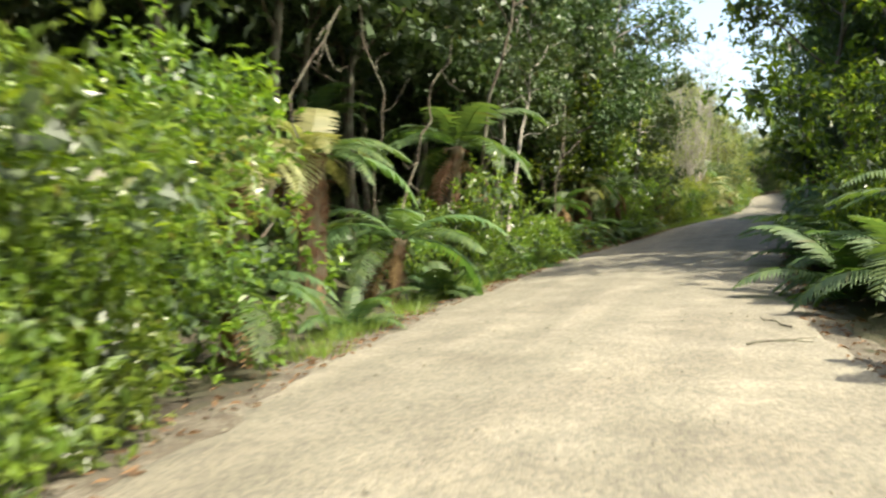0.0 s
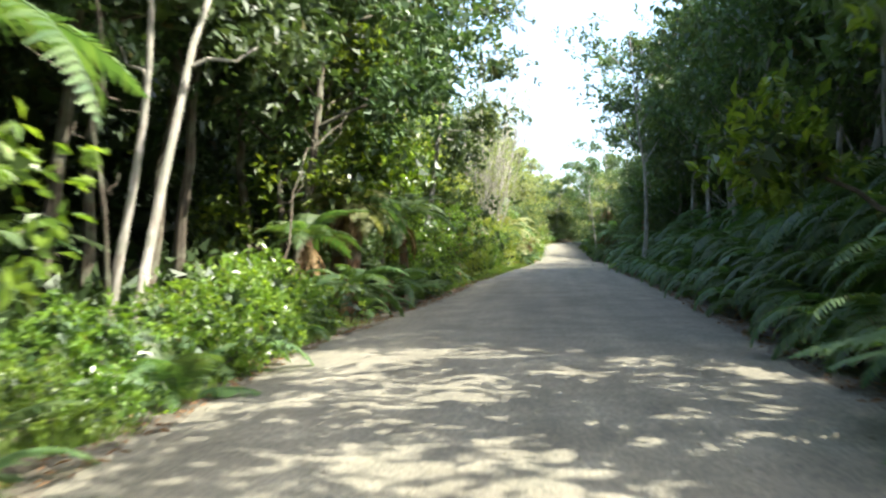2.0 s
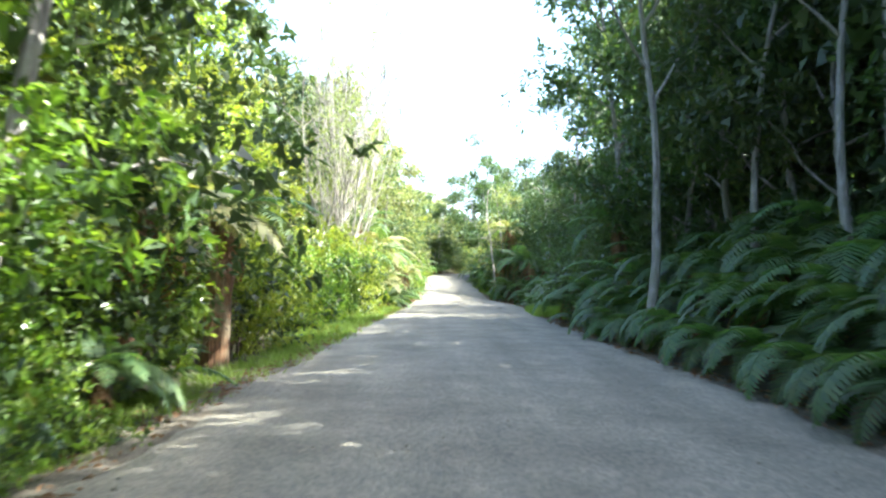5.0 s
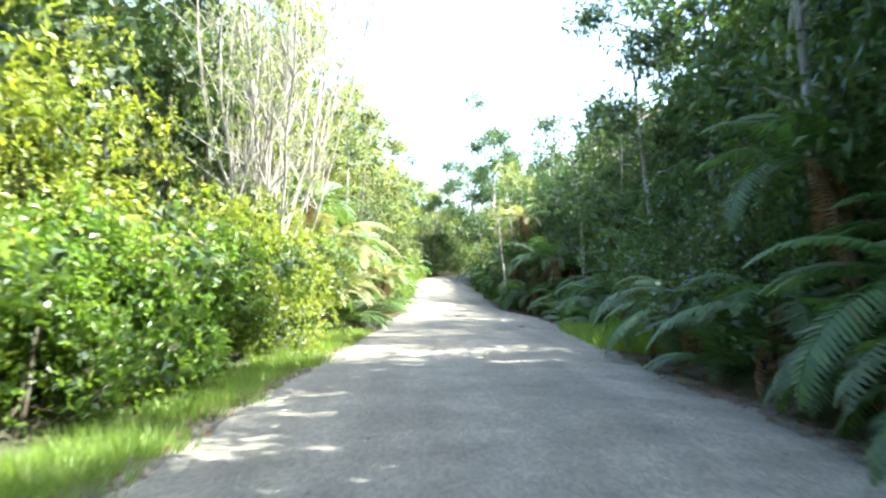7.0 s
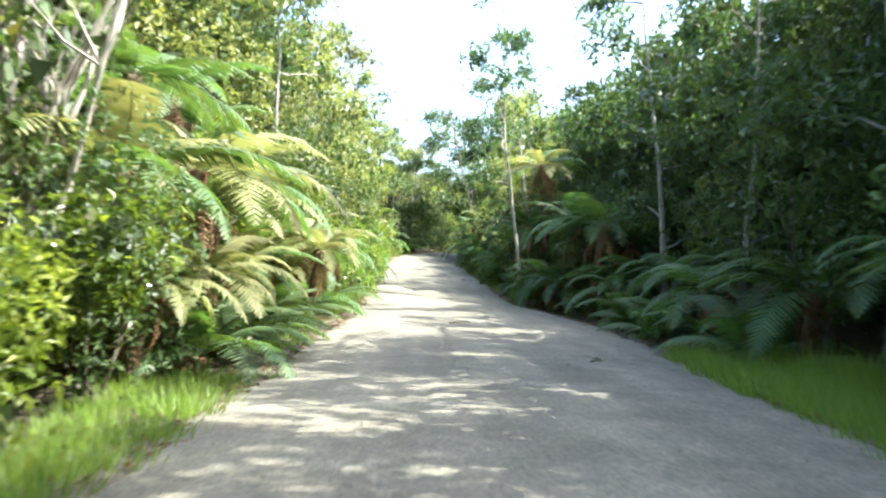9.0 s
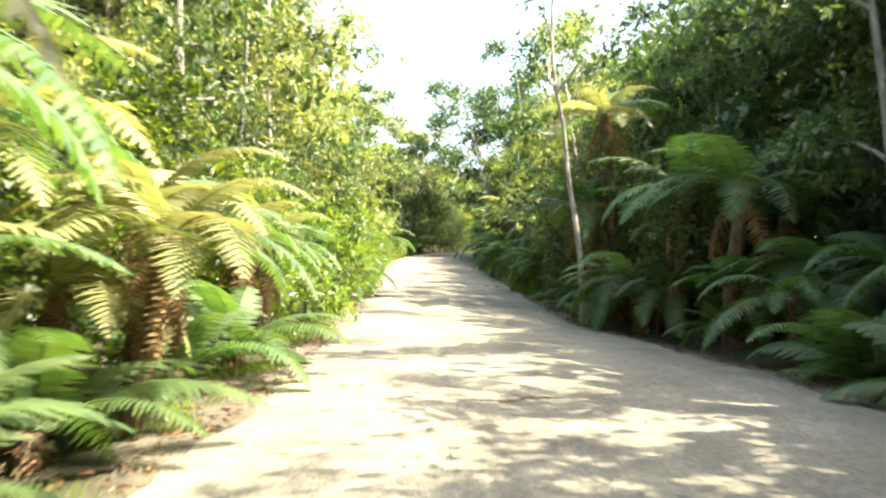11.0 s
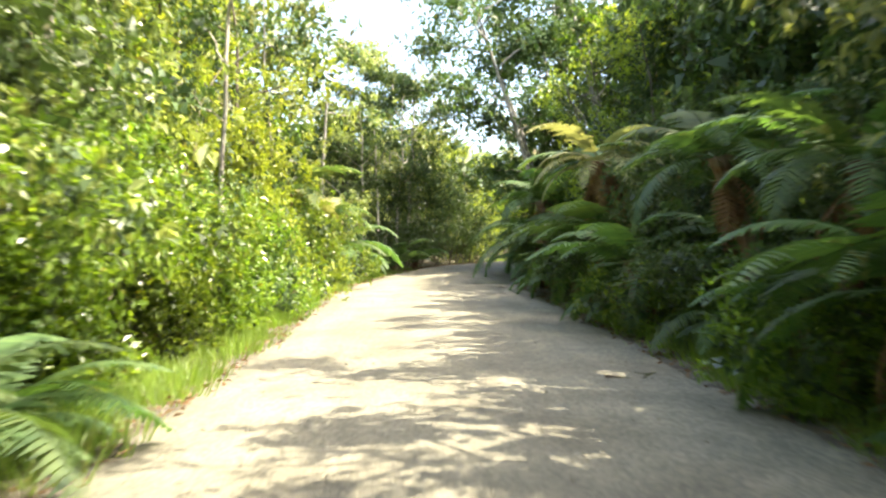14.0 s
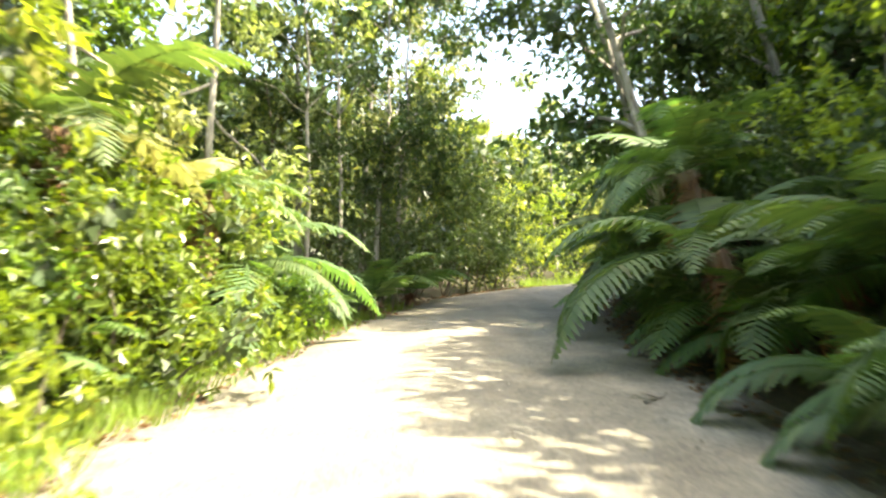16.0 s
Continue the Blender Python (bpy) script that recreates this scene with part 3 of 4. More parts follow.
# -- landmarks along the left edge
plant(BROAD[2], -5.4, 5.5, 40, 0.8)
plant(BROAD[2], -6.6, 7.4, 130, 0.85)
plant(BROAD[0], -5.0, 3.2, 90, 1.0)
plant(BROAD[2], -5.7, 6.9, 220, 0.95, 0.03, (4, 0))
plant(FERNS[1], -5.7, 8.9, 20, 0.75, 0.03, (8, 0))
plant(FERNS[3], -5.5, 11.8, 20, 0.6)
plant(FERNS[7], -7.5, 14.2, 70, 1.08, 0.6, (9, 0))
plant(FERNS[7], -8.1, 12.8, 200, 0.8, 0.03, (6, 0))
for x, y, s in ((-5.9, 17.0, 0.6), (-6.3, 18.2, 0.5)):
    plant(FERNS[3], x, y, None, s)
plant(FERNS[1], -6.6, 15.8, 200, 1.1, 0.03, (6, 0))
plant(FERNS[3], -6.1, 16.6, 200, 0.6)
plant(BROAD[0], -6.9, 20.0, 15, 1.0)
plant(FERNS[0], -7.4, 21.3, 300, 1.35, 0.03, (4, 0))
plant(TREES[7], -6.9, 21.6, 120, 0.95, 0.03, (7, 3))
plant(TREES[10], -7.4, 26.6, 20, 1.0, 0.03, (5, 4))
plant(TREES[10], -8.2, 27.6, 150, 0.95, 0.03, (12, 0))
for x, y, s in ((-6.6, 23.4, 0.45), (-6.7, 26.4, 0.7), (-6.9, 28.2, 0.95), (-7.0, 29.8, 1.0), (-7.2, 31.2, 0.95), (-7.0, 32.8, 0.7)):
    plant(BROAD[1], x, y, None, s)
for x, y, s in ((-6.2, 21.4, 0.55), (-6.2, 25.2, 0.6), (-6.6, 27.2, 0.5)):
    plant(FERNS[3], x, y, None, s)
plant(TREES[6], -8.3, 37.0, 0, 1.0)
plant(TREES[0], -8.5, 40.5, 100, 1.15)
plant(FERNS[0], -7.2, 35.6, 0, 0.8)
plant(FERNS[7], -7.1, 38.2, 80, 0.95, 0.03, (5, 0))
plant(FERNS[7], -7.9, 39.6, 190, 0.9)
plant(FERNS[0], -6.4, 42.8, 80, 1.0)
plant(TREES[9], -6.6, 46.6, 40, 0.9, 0.03, (5, 0))
plant(TREES[9], -7.4, 43.4, 140, 0.95)
plant(BROAD[2], -6.6, 45.4, 10, 0.9)
plant(FINE[1], -7.0, 48.4, 60, 0.95)
plant(FERNS[7], -5.9, 53.6, 10, 0.9, 0.03, (8, 0))
plant(FERNS[6], -6.5, 51.0, 200, 1.1)
plant(many_stemmed(13.0, "pale tree of many bare whitish stems above shrubs", 61), -5.9, 75.2, 0, 1.0)
plant(many_stemmed(12.0, "pale tree with bare forking whitish stems", 62), -6.3, 79.4, 60, 1.0)
plant(FERNS[6], -6.0, 65.5, 300, 0.9)
for x, y, s in ((-5.6, 81.0, 1.2), (-5.5, 83.4, 1.3), (-5.4, 86.0, 1.3), (-5.6, 88.4, 1.2)):
    plant(FERNS[6], x, y, None, s, 0.03, (9, 0))
for x, y, s in ((-6.0, 82.4, 1.0), (-5.9, 85.0, 1.1), (-6.0, 87.4, 1.05)):
    plant(FERNS[2], x, y, None, s, 0.03, (9, 0))
for x, y, s in ((-4.9, 80.4, 0.72), (-4.7, 82.2, 0.78), (-4.6, 84.2, 0.78), (-4.6, 86.2, 0.78), (-4.5, 88.0, 0.72)):
    plant(FERNS[6], x, y, None, s, 0.3, (8, 0))
for x, y, s in ((-4.3, 81.4, 0.85), (-4.1, 83.2, 0.9), (-4.0, 85.2, 0.9), (-4.0, 87.2, 0.85)):
    plant(FERNS[4], x, y, None, s, 0.03, (6, 0))
plant(TREES[3], -4.1, 130.8, 0, 0.82)
plant(TREES[5], -4.4, 127.2, 50, 0.9)
plant(TREES[3], -3.3, 133.4, 150, 0.8, 0.03, (2, 0))
plant(FERNS[6], -3.5, 128.6, 0, 1.25)
plant(FERNS[1], -2.7, 131.8, 90, 1.1)
plant(FERNS[6], -3.0, 133.6, 90, 0.9)
for x, y, s, lean in ((-1.0, 138.4, 0.8, 0), (-1.4, 137.2, 0.78, 2), (-0.6, 139.8, 0.82, 3), (-3.9, 120.4, 0.85, 8), (-1.9, 135.6, 0.75, 2)):
    plant(TREES[10], x, y, None, s, 0.03, (lean, 0))
for k, x, y, s in ((BROAD[0], -3.0, 126.4, 0.95), (BROAD[0], -2.9, 128.3, 0.85), (LIME[0], -2.9, 132.3, 0.75), (BROAD[2], -3.9, 129.4, 0.9)):
    plant(k, x, y, None, s)
plant(FERNS[7], -2.7, 130.8, 40, 0.75, 0.03, (6, 0))
for x, y, s in ((-2.5, 138.5, 0.75), (-1.5, 142.4, 0.78), (-0.5, 145.0, 0.75), (-0.2, 148.0, 0.72)):
    plant(TREES[8], x, y, None, s, 0.03, (2, 0))
plant(TREES[0], -2.4, 136.6, 10, 0.5)
plant(FINE[1], -1.1, 139.0, 10, 0.9)
plant(FINE[1], -0.2, 141.6, 80, 0.95)
plant(FINE[1], 0.7, 144.2, 80, 0.9)
plant(FINE[1], 1.5, 146.6, 20, 0.9)
plant(FINE[0], 2.4, 148.8, 20, 1.1)
plant(FERNS[4], -0.9, 137.6, 0, 0.9)
plant(FERNS[4], -0.2, 140.0, 0, 0.9)
# -- landmarks along the right edge
plant(FERNS[4], 2.1, 13.9, 30, 1.1)
plant(FERNS[1], 2.7, 15.0, 30, 1.0)
plant(FERNS[3], 1.7, 15.9, 30, 0.95)
plant(BROAD[0], 2.5, 17.0, 30, 1.0)
plant(TREES[2], 2.9, 23.0, 30, 1.15, 0.03, (-6, -3))
plant(TREES[2], 2.4, 28.5, 130, 1.1, 0.03, (-6, 0))
plant(BROAD[2], 2.2, 19.5, 30, 0.95)
plant(FERNS[0], 3.5, 64.4, 0, 1.05, 0.03, (-6, 0))
plant(TREES[4], 4.4, 63.2, 0, 0.95, 0.03, (-4, 0))
plant(TREES[10], 2.75, 101.4, 200, 1.0, 0.03, (-6, 0))
plant(FERNS[1], 3.5, 100.6, 20, 0.8)
for x, y, s in ((4.1, 105.6, 0.72), (4.4, 108.8, 0.7), (4.6, 112.4, 0.66)):
    plant(TREES[8], x, y, None, s, 0.03, (-4, 0))
plant(FERNS[5], 4.2, 104.0, 150, 1.15, 0.03, (-8, 0))
for x, y, s, k in ((3.9, 98.0, 1.1, 0), (4.2, 96.0, 1.1, 0), (3.6, 99.6, 0.95, 1), (3.7, 104.2, 1.15, 0), (4.1, 109.4, 0.85, 2), (3.5, 112.0, 0.85, 0), (3.3, 110.6, 1.0, 1), (4.3, 115.6, 0.95, 0)):
    plant(FERNS[k], x, y, None, s, 0.03, (-5, 0))
plant(FERNS[1], 3.4, 121.3, 60, 1.15)
plant(FERNS[7], 3.7, 122.2, 165, 1.0, 0.03, (-6, 0))
plant(FERNS[1], 3.1, 118.4, 60, 0.95)
plant(FINE[0], 4.2, 119.8, 160, 0.9)
plant(FERNS[1], 4.0, 127.0, 60, 1.1)
for x, y, s, k in ((4.1, 131.4, 1.0, 0), (4.3, 133.6, 1.05, 0), (4.8, 135.6, 1.1, 0), (5.3, 137.8, 1.1, 0), (6.0, 140.2, 1.05, 0), (3.8, 130.0, 1.2, 1), (4.0, 132.6, 1.2, 1), (4.4, 134.6, 1.2, 1), (4.8, 136.8, 1.2, 1), (5.4, 139.2, 1.15, 1), (6.7, 142.6, 1.05, 0)):
    plant(FERNS[k], x, y, None, s, 0.03, (-9, 0))

# -- left belts
belt(-1, -10, 3, 2.2, 1.6, [BROAD[0], FERNS[1]])
belt(-1, 10, 34, 4.4, 4.6, [FERNS[0], FERNS[2], FERNS[1]])
belt(-1, 7, 34, 2.6, 3.0, [FERNS[4], FERNS[3]], (0.5, 0.7), 0.4)
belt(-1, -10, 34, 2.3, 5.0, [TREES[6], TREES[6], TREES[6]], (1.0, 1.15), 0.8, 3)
belt(-1, 25, 51, 1.6, 0.8, [FERNS[4], BROAD[1], FERNS[1], FERNS[3]], (0.5, 0.75), 0.25)
belt(-1, 42, 50.5, 2.2, 2.2, [FINE[1], BROAD[2], FERNS[0], FINE[0]])
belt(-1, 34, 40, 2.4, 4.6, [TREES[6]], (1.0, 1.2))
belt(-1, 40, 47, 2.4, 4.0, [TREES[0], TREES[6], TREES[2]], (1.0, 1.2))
belt(-1, 47, 60, 2.6, 4.6, [TREES[5], TREES[2], TREES[0]], (0.55, 0.68))
belt(-1, 54, 72, 2.0, 1.9, [BROAD[0], LIME[0], BROAD[2], BROAD[0]], (0.85, 1.1))
belt(-1, 55, 69, 2.5, 3.6, [LIME[1], BROAD[2], LIME[1]], (0.9, 1.1))
belt(-1, 59, 72, 2.6, 5.6, [TREES[5]], (0.75, 0.9), 0.4)
belt(-1, 58, 69, 3.0, 8.4, [TREES[3], TREES[5]], (0.85, 1.0))
belt(-1, 77, 92, 2.8, 6.0, [TREES[3], TREES[0], TREES[3]], (0.95, 1.15))
belt(-1, 72, 81, 1.9, 1.9, [BROAD[0], LIME[0], FINE[0]], (0.8, 1.0))
belt(-1, 88, 95, 1.3, 0.7, [FERNS[6], FERNS[6], FERNS[4]], (0.7, 0.9), 0.25, 4)
belt(-1, 95, 106, 1.6, 1.45, [BROAD[0], BROAD[0], LIME[0]], (0.8, 1.0), 0.2)
belt(-1, 105, 111, 1.3, 0.8, [FERNS[6], FERNS[1], FERNS[4]], (0.7, 0.9), 0.2, 4)
belt(-1, 111, 128, 1.7, 1.1, [BROAD[0], LIME[0], BROAD[1], BROAD[0]], (0.7, 0.9), 0.2)
belt(-1, 90.5, 106, 2.2, 2.7, [BROAD[2], FINE[1], LIME[1], BROAD[2]], (0.9, 1.1))
belt(-1, 106, 128, 2.3, 2.3, [FINE[1], BROAD[2], FINE[1], BROAD[2], LIME[1]], (0.9, 1.1))
belt(-1, 90, 118, 3.3, 5.4, [TREES[3], TREES[0], TREES[5], TREES[8]], (0.95, 1.1), 0.4)
for y, out, s, k in ((98, 2.9, 0.9, 8), (102, 2.7, 0.9, 3), (106.5, 2.5, 0.9, 8), (111, 2.5, 0.88, 3), (115.5, 2.6, 0.85, 8)):
    plant(TREES[k], edge(-1, y, out), y, None, s, 0.03, (2, 0))
belt(-1, 112, 136, 2.4, 4.9, [TREES[5], TREES[3], TREES[2]], (0.8, 0.95), 0.4)
belt(-1, 122, 137, 1.3, 1.5, [FERNS[4], BROAD[1], FERNS[3]], (0.7, 0.95), 0.6)
belt(-1, 0, 7, 1.5, 0.7, [BROAD[1], BROAD[0]], (0.7, 0.9), 0.3)
belt(-1, 131, 137, 1.8, 0.7, [FERNS[4], FERNS[1], BROAD[1]], (0.6, 0.8), 0.2)
belt(-1, 151, 190, 2.8, 2.0, [LIME[1], LIME[0]], (0.8, 1.0))
belt(-1, 152, 190, 3.2, 4.6, [TREES[8], TREES[5]], (0.6, 0.75))
# -- right belts
belt(1, -10, 10, 2.6, 2.2, [FERNS[1], FINE[0], FERNS[4]])
belt(1, 16, 25, 1.6, 1.0, [FERNS[4], FERNS[1], FERNS[3]])
for row, (out, step, size) in enumerate(((0.75, 1.5, 0.85), (1.5, 1.5, 1.0), (2.3, 1.7, 1.1), (3.3, 2.3, 1.25))):
    y = 23.5 + 0.5 * row
    while y < 63:
        r = np.random.default_rng(int(y * 100) + row)
        plant(BANK[row % 2], edge(1, y, out + r.uniform(-0.25, 0.25)), y, 180 + r.uniform(-28, 28), size * r.uniform(0.85, 1.15))
        y += step * r.uniform(0.75, 1.25)
belt(1, 29, 53, 3.2, 5.2, [TREES[9]], (1.05, 1.2), 0.5, 0)
belt(1, 30, 66, 2.7, 4.0, [TREES[4], TREES[4], TREES[1]], (0.95, 1.1), 0.5, 2)
belt(1, 62, 73, 1.6, 1.0, [FERNS[3], FERNS[4], FERNS[1]], (0.8, 1.0), 0.3, 8)
belt(1, 84, 96, 1.6, 1.0, [FERNS[3], FERNS[4], FERNS[1]], (0.8, 1.0), 0.3, 8)
belt(1, 62, 84, 2.0, 2.2, [FINE[0], FERNS[1], FINE[1]], (0.85, 1.1))
belt(1, 84, 96, 2.0, 2.0, [FERNS[1], FERNS[4], FERNS[1]], (0.85, 1.0), 0.5, 4)
for y in (33, 36.5, 40.5, 44, 48.5, 53, 57):
    plant(TREES[1], edge(1, y, 2.6), y, None, 0.78, 0.03, (-2, 0))
plant(TREES[9], 3.7, 66.0, 0, 0.85, 0.03, (-7, 0))
plant(TREES[1], 2.1, 57.4, 70, 0.9, 0.03, (-4, 0))
plant(TREES[9], 5.4, 81.0, 30, 0.75, 0.03, (-3, 0))
belt(1, 66, 84, 2.3, 4.5, [TREES[4], TREES[4], TREES[1]], (0.92, 1.06), 0.5, 3)
for x, y, s in ((5.4, 92.6, 0.66), (5.6, 88.2, 0.62)):
    plant(TREES[9], x, y, None, s, 0.03, (-3, 0))
belt(1, 84, 97, 2.0, 4.3, [TREES[4]], (0.68, 0.8), 0.4, 2)
belt(1, 96, 122, 1.5, 1.0, [FERNS[4], BROAD[1], FERNS[3], FERNS[1]], (0.6, 0.8), 0.25, 4)
belt(1, 96, 150, 1.8, 2.0, [FERNS[1], FERNS[0], FINE[0], FINE[0]], (0.75, 0.95))
belt(1, 86, 132, 2.1, 4.4, [TREES[9]], (0.5, 0.58), 0.4, 2)
belt(1, 96, 124, 3.4, 3.0, [FINE[1], FINE[0]])
belt(1, 122, 150, 1.5, 1.0, [FERNS[4], FERNS[1], FERNS[4]], (0.9, 1.1), 0.3, 5)
for x, y, s, k in ((6.2, 126.2, 0.62, 5), (5.8, 129.6, 0.62, 5)):
    plant(TREES[k], x, y, None, s, 0.03, (-5, 0))
for x, y, s, lean in ((4.6, 134.8, 0.85, -11), (5.2, 137.0, 0.85, -12), (6.1, 139.4, 0.85, -9), (6.9, 142.0, 0.85, -6), (7.6, 136.4, 0.95, -5), (8.8, 144.5, 0.8, -4)):
    plant(TREES[9], x, y, None, s, 0.03, (lean, 0))
belt(1, 147, 162, 2.6, 3.4, [LIME[1], FINE[1]], (0.7, 0.9))
belt(1, 134, 146, 3.2, 4.6, [TREES[1], TREES[1], TREES[2]], (0.85, 1.0))


def vine(seed, a, b, sag):
    """A bare climbing stem slung between two points of the trees; it starts in the ground."""
    r = np.random.default_rng(seed)
    x, y = a
    p = bend((x, y, z_at(x, y) - 0.1), (b[0], b[1], z_at(*b[:2]) + b[2]), 14, 0.10, sag)
    v, f = tube(p, np.linspace(0.026, 0.012, 14), 5)
    pieces = [(v, f)]
    for k in range(5):
        i = int(r.integers(4, 13))
        pieces.append(tube(bend(p[i], p[i] + r.normal(0, 0.45, 3), 6, 0.06, -0.15), np.linspace(0.011, 0.004, 6), 4))
    v, f = joined(pieces)
    return tagged(mesh_object("vine", v, f, M_BARK), "bare brown climbing vine slung between forest trees", "vine", "vines in the forest")


for i, (a, b, sag) in enumerate((((-7.2, 11.6), (-6.6, 13.8, 5.2), 0.5), ((-7.6, 16.8), (-6.9, 15.2, 5.5), 0.4), ((-7.5, 17.8), (-7.0, 20.6, 6.0), 0.6), ((-7.4, 26.0), (-6.6, 24.0, 5.0), 0.5),
                                 ((-7.8, 33.0), (-6.8, 35.5, 4.6), 0.9), ((-7.6, 44.5), (-6.4, 42.0, 3.8), 1.0), ((-7.3, 48.8), (-6.3, 50.4, 3.4), 0.8), ((-5.2, 121.5), (-4.2, 124.5, 5.5), 0.6),
                                 ((-5.0, 126.5), (-3.9, 127.5, 6.0), 0.3), ((4.4, 104.0), (3.2, 105.6, 4.5), 0.5), ((4.6, 124.5), (3.6, 126.0, 5.2), 0.5))):
    vine(80 + i, a, b, sag)


def fallen_branch(seed, x, y, length, turn):
    """A dry forked branch lying on the gravel."""
    r = np.random.default_rng(seed)
    d = np.array([math.cos(turn), math.sin(turn)])
    ends = np.array([[x, y], [x + d[0] * length, y + d[1] * length]])
    p = bend((*ends[0], z_at(*ends[0]) + 0.03), (*ends[1], z_at(*ends[1]) + 0.05), 7, 0.02)
    pieces = [tube(p, np.linspace(0.016, 0.006, 7), 5)]
    for i in (2, 3, 4, 5):
        e = p[i] + (r.normal(0, 0.14), r.normal(0, 0.14), r.uniform(-0.01, 0.05))
        pieces.append(tube(bend(p[i], e, 4, 0.01), np.linspace(0.008, 0.003, 4), 4))
    v, f = joined(pieces)
    return tagged(mesh_object("fallen_branch", v, f, M_BARK), "dry brown forked branch lying on the gravel road", "branch", "fallen branches on the road")


for i, (x, y, length, turn) in enumerate(((-0.1, 10.6, 0.8, 0.5), (0.4, 12.2, 0.6, 2.2), (-0.5, 89.0, 0.5, 0.2), (1.3, 83.0, 0.6, 1.2), (-2.0, 106.5, 0.5, 2.0), (1.6, 113.0, 0.6, 0.4), (1.9, 127.5, 0.6, 1.0))):
    fallen_branch(90 + i, x, y, length, turn)


def woods(side, name, over):
    """The depth of the forest behind the first rows: leaf masses that nobody could count."""
    parts = []
    layers = [(4500, 4.3, 6.5, 0.36, 6, 0.02)] if side > 0 else [(3000, 5.0, 8, 0.4, 6, 0.45), (4500, 8, 14, 0.7, 6, 0.02)]
    for n, a, b, leaf, per, low in layers + [(7000, 5.6, 10, 0.38, 6, 0.02), (3800, 10, 20, 1.75, 6, 0.02), (4200, 3.6, 9, 0.36, 6, 0.6)]:
        y = rng.uniform(-45, 215, n)
        out = rng.uniform(a, b, n)
        x = middle(y) + side * (half(y) + out)
        top = 9.5 + 1.6 * np.sin(y * 0.23 + side) + 1.2 * np.sin(y * 0.71)
        top = np.where(y > 100, top * 1.2, top)
        top = np.where(y > 143, 5.5, top)
        top = np.where((side > 0) & (y > 90) & (y < 143), 6.0, top)
        top = np.where((side > 0) & (y > 112) & (y < 143), 6.5, top)
        top = np.where((side > 0) & (y < 15), 3.0, top)
        rise = top * rng.uniform(low, 1, n) ** 0.8
        # an open, trunk-lined hollow under the canopy on the left
        keep = ~((side < 0) & (y > 4) & (y < 39) & (out < 8.2) & (rise < 5.2) & (rise > 0.5))
        x, y, z, n = x[keep], y[keep], (lie(x, y) + rise)[keep], int(keep.sum())
        parts.append(sprays(np.stack([x, y, z], 1), np.stack([-side * np.ones(n), np.zeros(n), np.ones(n)], 1), per, leaf * 1.1, leaf * 0.72, make=blades))
    # overhanging canopy and undergrowth: stretch of y, out, height, count, leaf
    for y0, y1, o0, o1, z0, z1, n, leaf in over:
        y = rng.uniform(y0, y1, n)
        x = middle(y) + side * (half(y) + rng.uniform(o0, o1, n))
        z = lie(x, y) + rng.uniform(z0, z1, n)
        parts.append(sprays(np.stack([x, y, z], 1), np.tile((-0.5 * side, 0, 1.0), (n, 1)), 6, leaf * 1.1, leaf * 0.72, make=blades))
    v, f = joined(parts)
    return tagged(mesh_object(name, v, f, M_WOODS_SHADE), "dense dark green forest behind the road's edge", "forest", kind="stuff")


def far_woods(name):
    """Forest that closes the view past the bend."""
    n = 5200
    y = rng.uniform(150, 215, n)
    x = middle(y) - half(y) - 8 - rng.uniform(0, 45, n)
    z = lie(x, y) + 5.5 * rng.uniform(0.01, 1, n) ** 0.8
    v, f = sprays(np.stack([x, y, z], 1), np.tile((0, -1.0, 1.0), (n, 1)), 6, 0.85, 0.5, make=blades)
    return tagged(mesh_object(name, v.tolist(), f.tolist(), M_LIME), "sunlit yellow-green forest beyond the bend", "forest", kind="stuff")


far_woods("forest_ahead")


def outer_woods(name):
    """The forest's canopy far from the road, over the hills on both sides."""
    n = 9000
    y = rng.uniform(-60, 230, n)
    side = np.where(rng.uniform(0, 1, n) < 0.5, -1, 1)
    x = middle(y) + side * (half(y) + rng.uniform(20, 75, n))
    z = lie(x, y) + rng.uniform(0.5, 7.5, n)
    v, f = sprays(np.stack([x, y, z], 1), np.tile((0, 0, 1.0), (n, 1)), 5, 1.6, 1.0, make=blades)
    return tagged(mesh_object(name, v.tolist(), f.tolist(), M_WOODS_SHADE), "dark green forest canopy over the hills around", "forest", kind="stuff")


outer_woods("forest_canopy")
woods(-1, "forest_left", [(-12, 36, 1.4, 6.5, 5.6, 10.5, 6500, 0.30), (32, 40, 1.2, 4, 7.0, 11.0, 500, 0.28), (39, 49, 1.4, 5, 6.5, 11.0, 1300, 0.28), (-8, 34, 3.2, 7.5, 0.1, 1.1, 1800, 0.34), (34, 150, 2.5, 6, 0.1, 1.2, 2200, 0.3)])
woods(1, "forest_right", [(27, 66, 2.6, 7.0, 4.0, 9.5, 2800, 0.36), (15, 150, 2.5, 6, 0.1, 1.3, 2600, 0.3), (50, 97, 4.8, 8.5, 1.5, 8.0, 2900, 0.4), (72, 86, 4.6, 9.0, 5.0, 9.5, 1100, 0.4), (88, 132, 3.2, 7.0, 1.2, 8.0, 4600, 0.36), (134, 150, 4.2, 10.0, 2.5, 10.5, 1800, 0.38)])


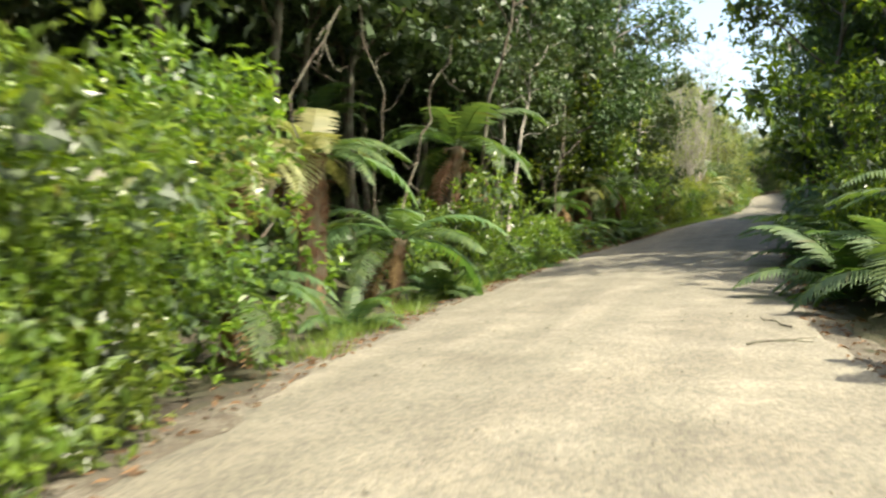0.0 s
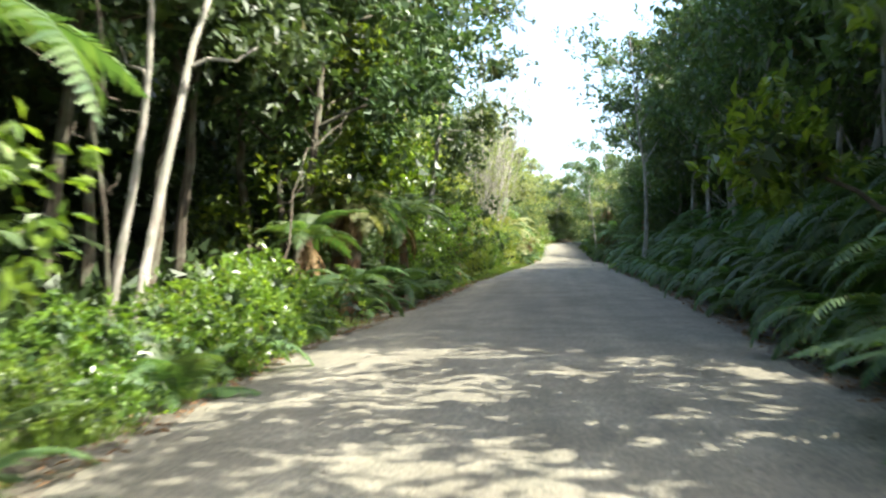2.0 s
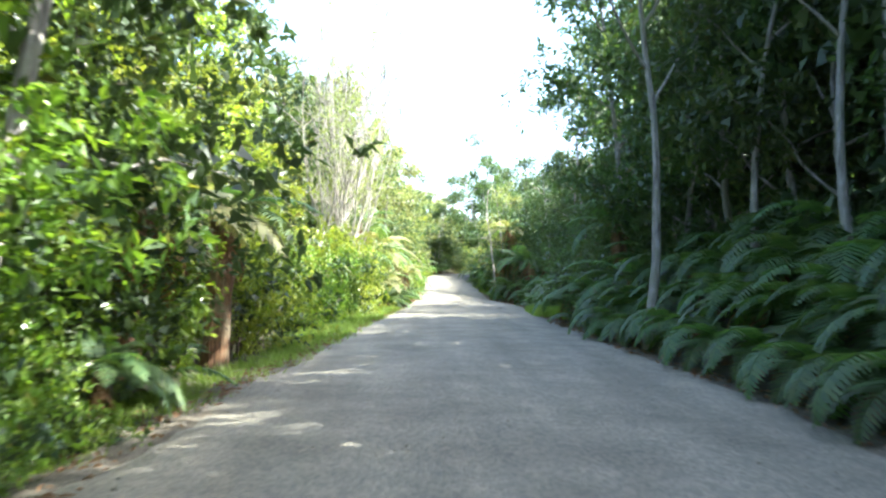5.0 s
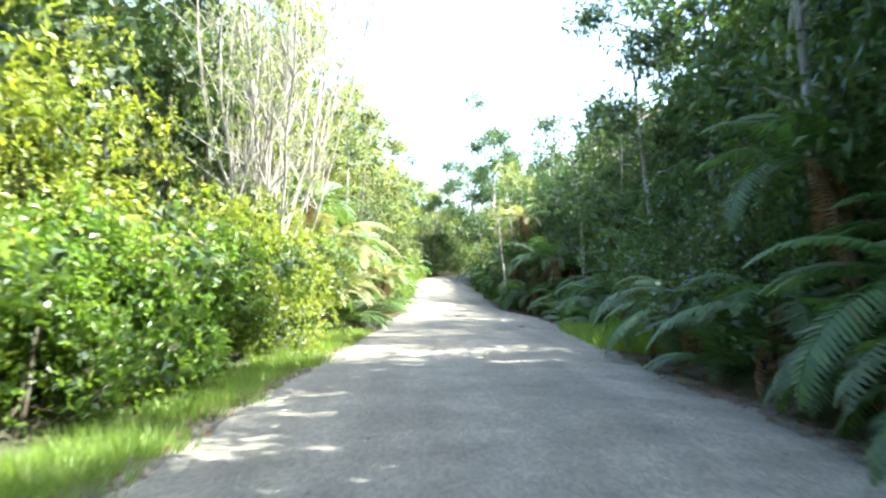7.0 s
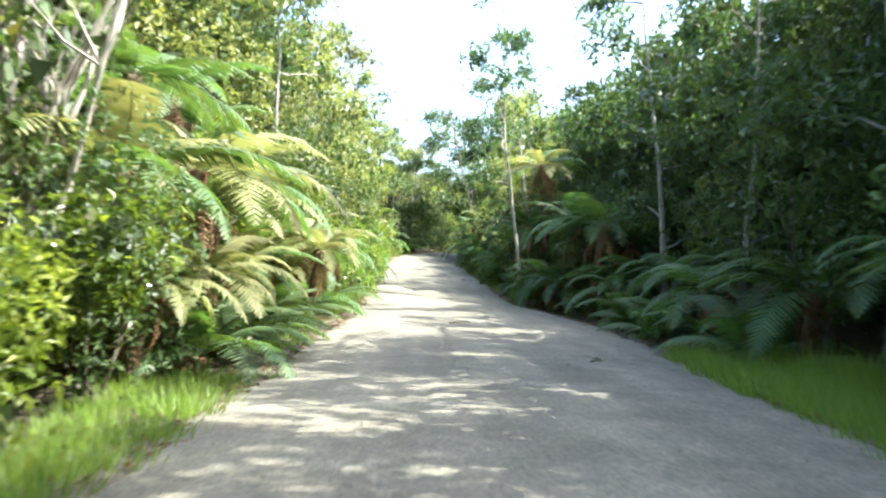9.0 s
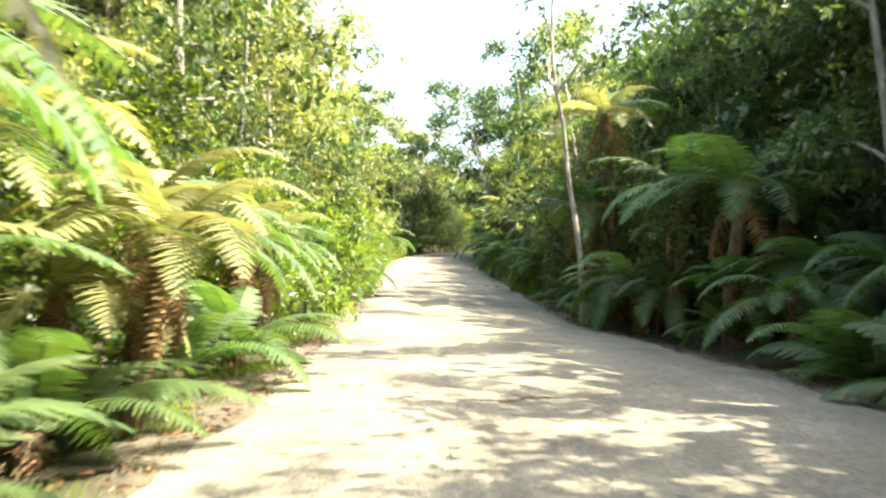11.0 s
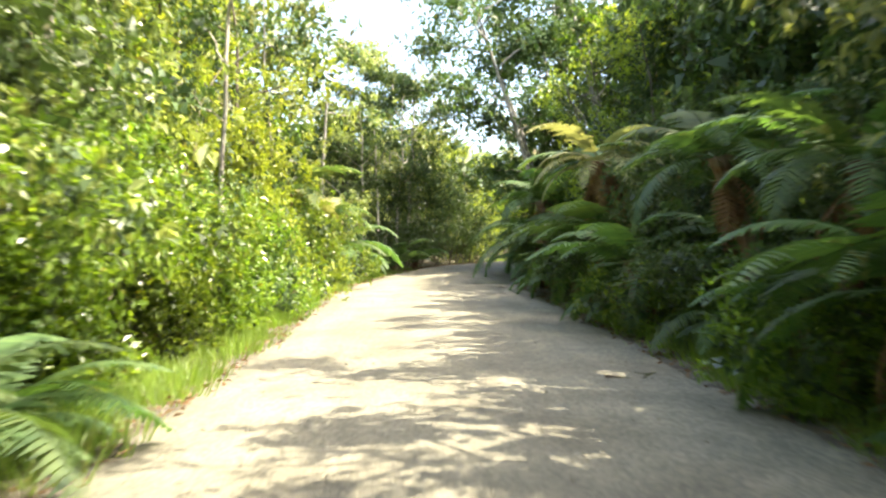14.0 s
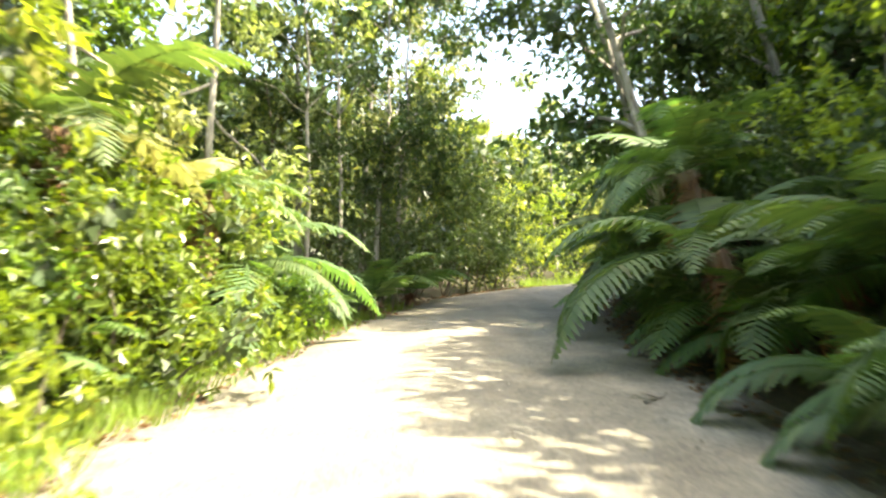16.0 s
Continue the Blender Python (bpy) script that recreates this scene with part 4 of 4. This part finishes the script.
def grass(name, spans):
    """Tufts of long blades along stretches of the edge: side, y from, y to, out from, out to, tufts, height."""
    parts = []
    for side, y0, y1, o0, o1, count, height in spans:
        for i in range(count):
            y = rng.uniform(y0, y1)
            x = edge(side, y, rng.uniform(o0, o1))
            b, o, h = grass_tuft(int(rng.integers(0, 99999)), height * rng.uniform(0.6, 1.2), 60)
            parts.append(blades(b + (x, y, z_at(x, y)), o, h, 0.02, 1.5))
    v, f = joined(parts)
    return tagged(mesh_object(name, v, f, M_GRASS), "long bright green grass along the road's edge", "grass", kind="stuff")


grass("grass", [(-1, 46, 60, -0.1, 0.9, 110, 0.18), (-1, 59, 81, -0.1, 1.3, 360, 0.26), (1, 72.5, 84.5, -0.2, 1.5, 300, 0.45), (-1, 108, 127, 0.0, 1.0, 150, 0.4), (-1, 127, 139, 0.0, 1.3, 90, 0.3),
                (1, 108, 122, 0.1, 1.0, 90, 0.35), (-1, 9, 34, 0.1, 1.1, 60, 0.35), (-1, 84, 108, 0.1, 0.8, 50, 0.25), (-1, 150, 185, 0.1, 2.0, 120, 0.4)])


def litter(name, count):
    """Dry leaves and twigs strewn along both verges."""
    y = rng.uniform(-5, 150, count)
    side = np.where(rng.uniform(0, 1, count) < 0.5, -1, 1)
    out = np.abs(rng.normal(0, 0.5, count)) - 0.3
    x = middle(y) + side * (half(y) + out)
    base = np.stack([x, y, lie(x, y) + 0.035], 1)
    ang = rng.uniform(0, 6.283, count)
    v, f = leaves(base, np.stack([np.cos(ang), np.sin(ang), rng.normal(0.05, 0.2, count)], 1), rng.uniform(0.05, 0.16, count), rng.uniform(0.02, 0.05, count))
    return tagged(mesh_object(name, v.tolist(), f.tolist(), M_DEAD), "dry brown leaves strewn along the road's verges", "leaf litter", kind="stuff")


litter("leaf_litter", 7000)


def pebbles(name, count):
    """Loose stones, most of them thrown to the road's edges."""
    y = rng.uniform(2, 150, count)
    d = np.where(rng.uniform(0, 1, count) < 0.6, np.sign(rng.normal(0, 1, count)) * (1 + rng.normal(0, 0.05, count)), rng.uniform(-0.95, 0.95, count))
    x = middle(y) + d * half(y)
    c = np.stack([x, y, lie(x, y) + 0.014], 1)
    r = rng.uniform(0.007, 0.026, count)[:, None]
    axes = np.array([(1, 0, 0), (0, 1, 0), (-1, 0, 0), (0, -1, 0), (0, 0, 0.7), (0, 0, -0.7)])
    v = (c[:, None] + axes[None] * (r * rng.uniform(0.7, 1.2, (count, 1)))[:, None] * rng.uniform(0.7, 1.2, (count, 6, 1))).reshape(-1, 3)
    f = [(k * 6 + a, k * 6 + b, k * 6 + t) for k in range(count) for a, b in ((0, 1), (1, 2), (2, 3), (3, 0)) for t in (4,)]
    return tagged(mesh_object(name, v.tolist(), f, M_GRAVEL), "loose pale stones scattered on the gravel road", "stones", kind="stuff")


pebbles("loose_stones", 8000)
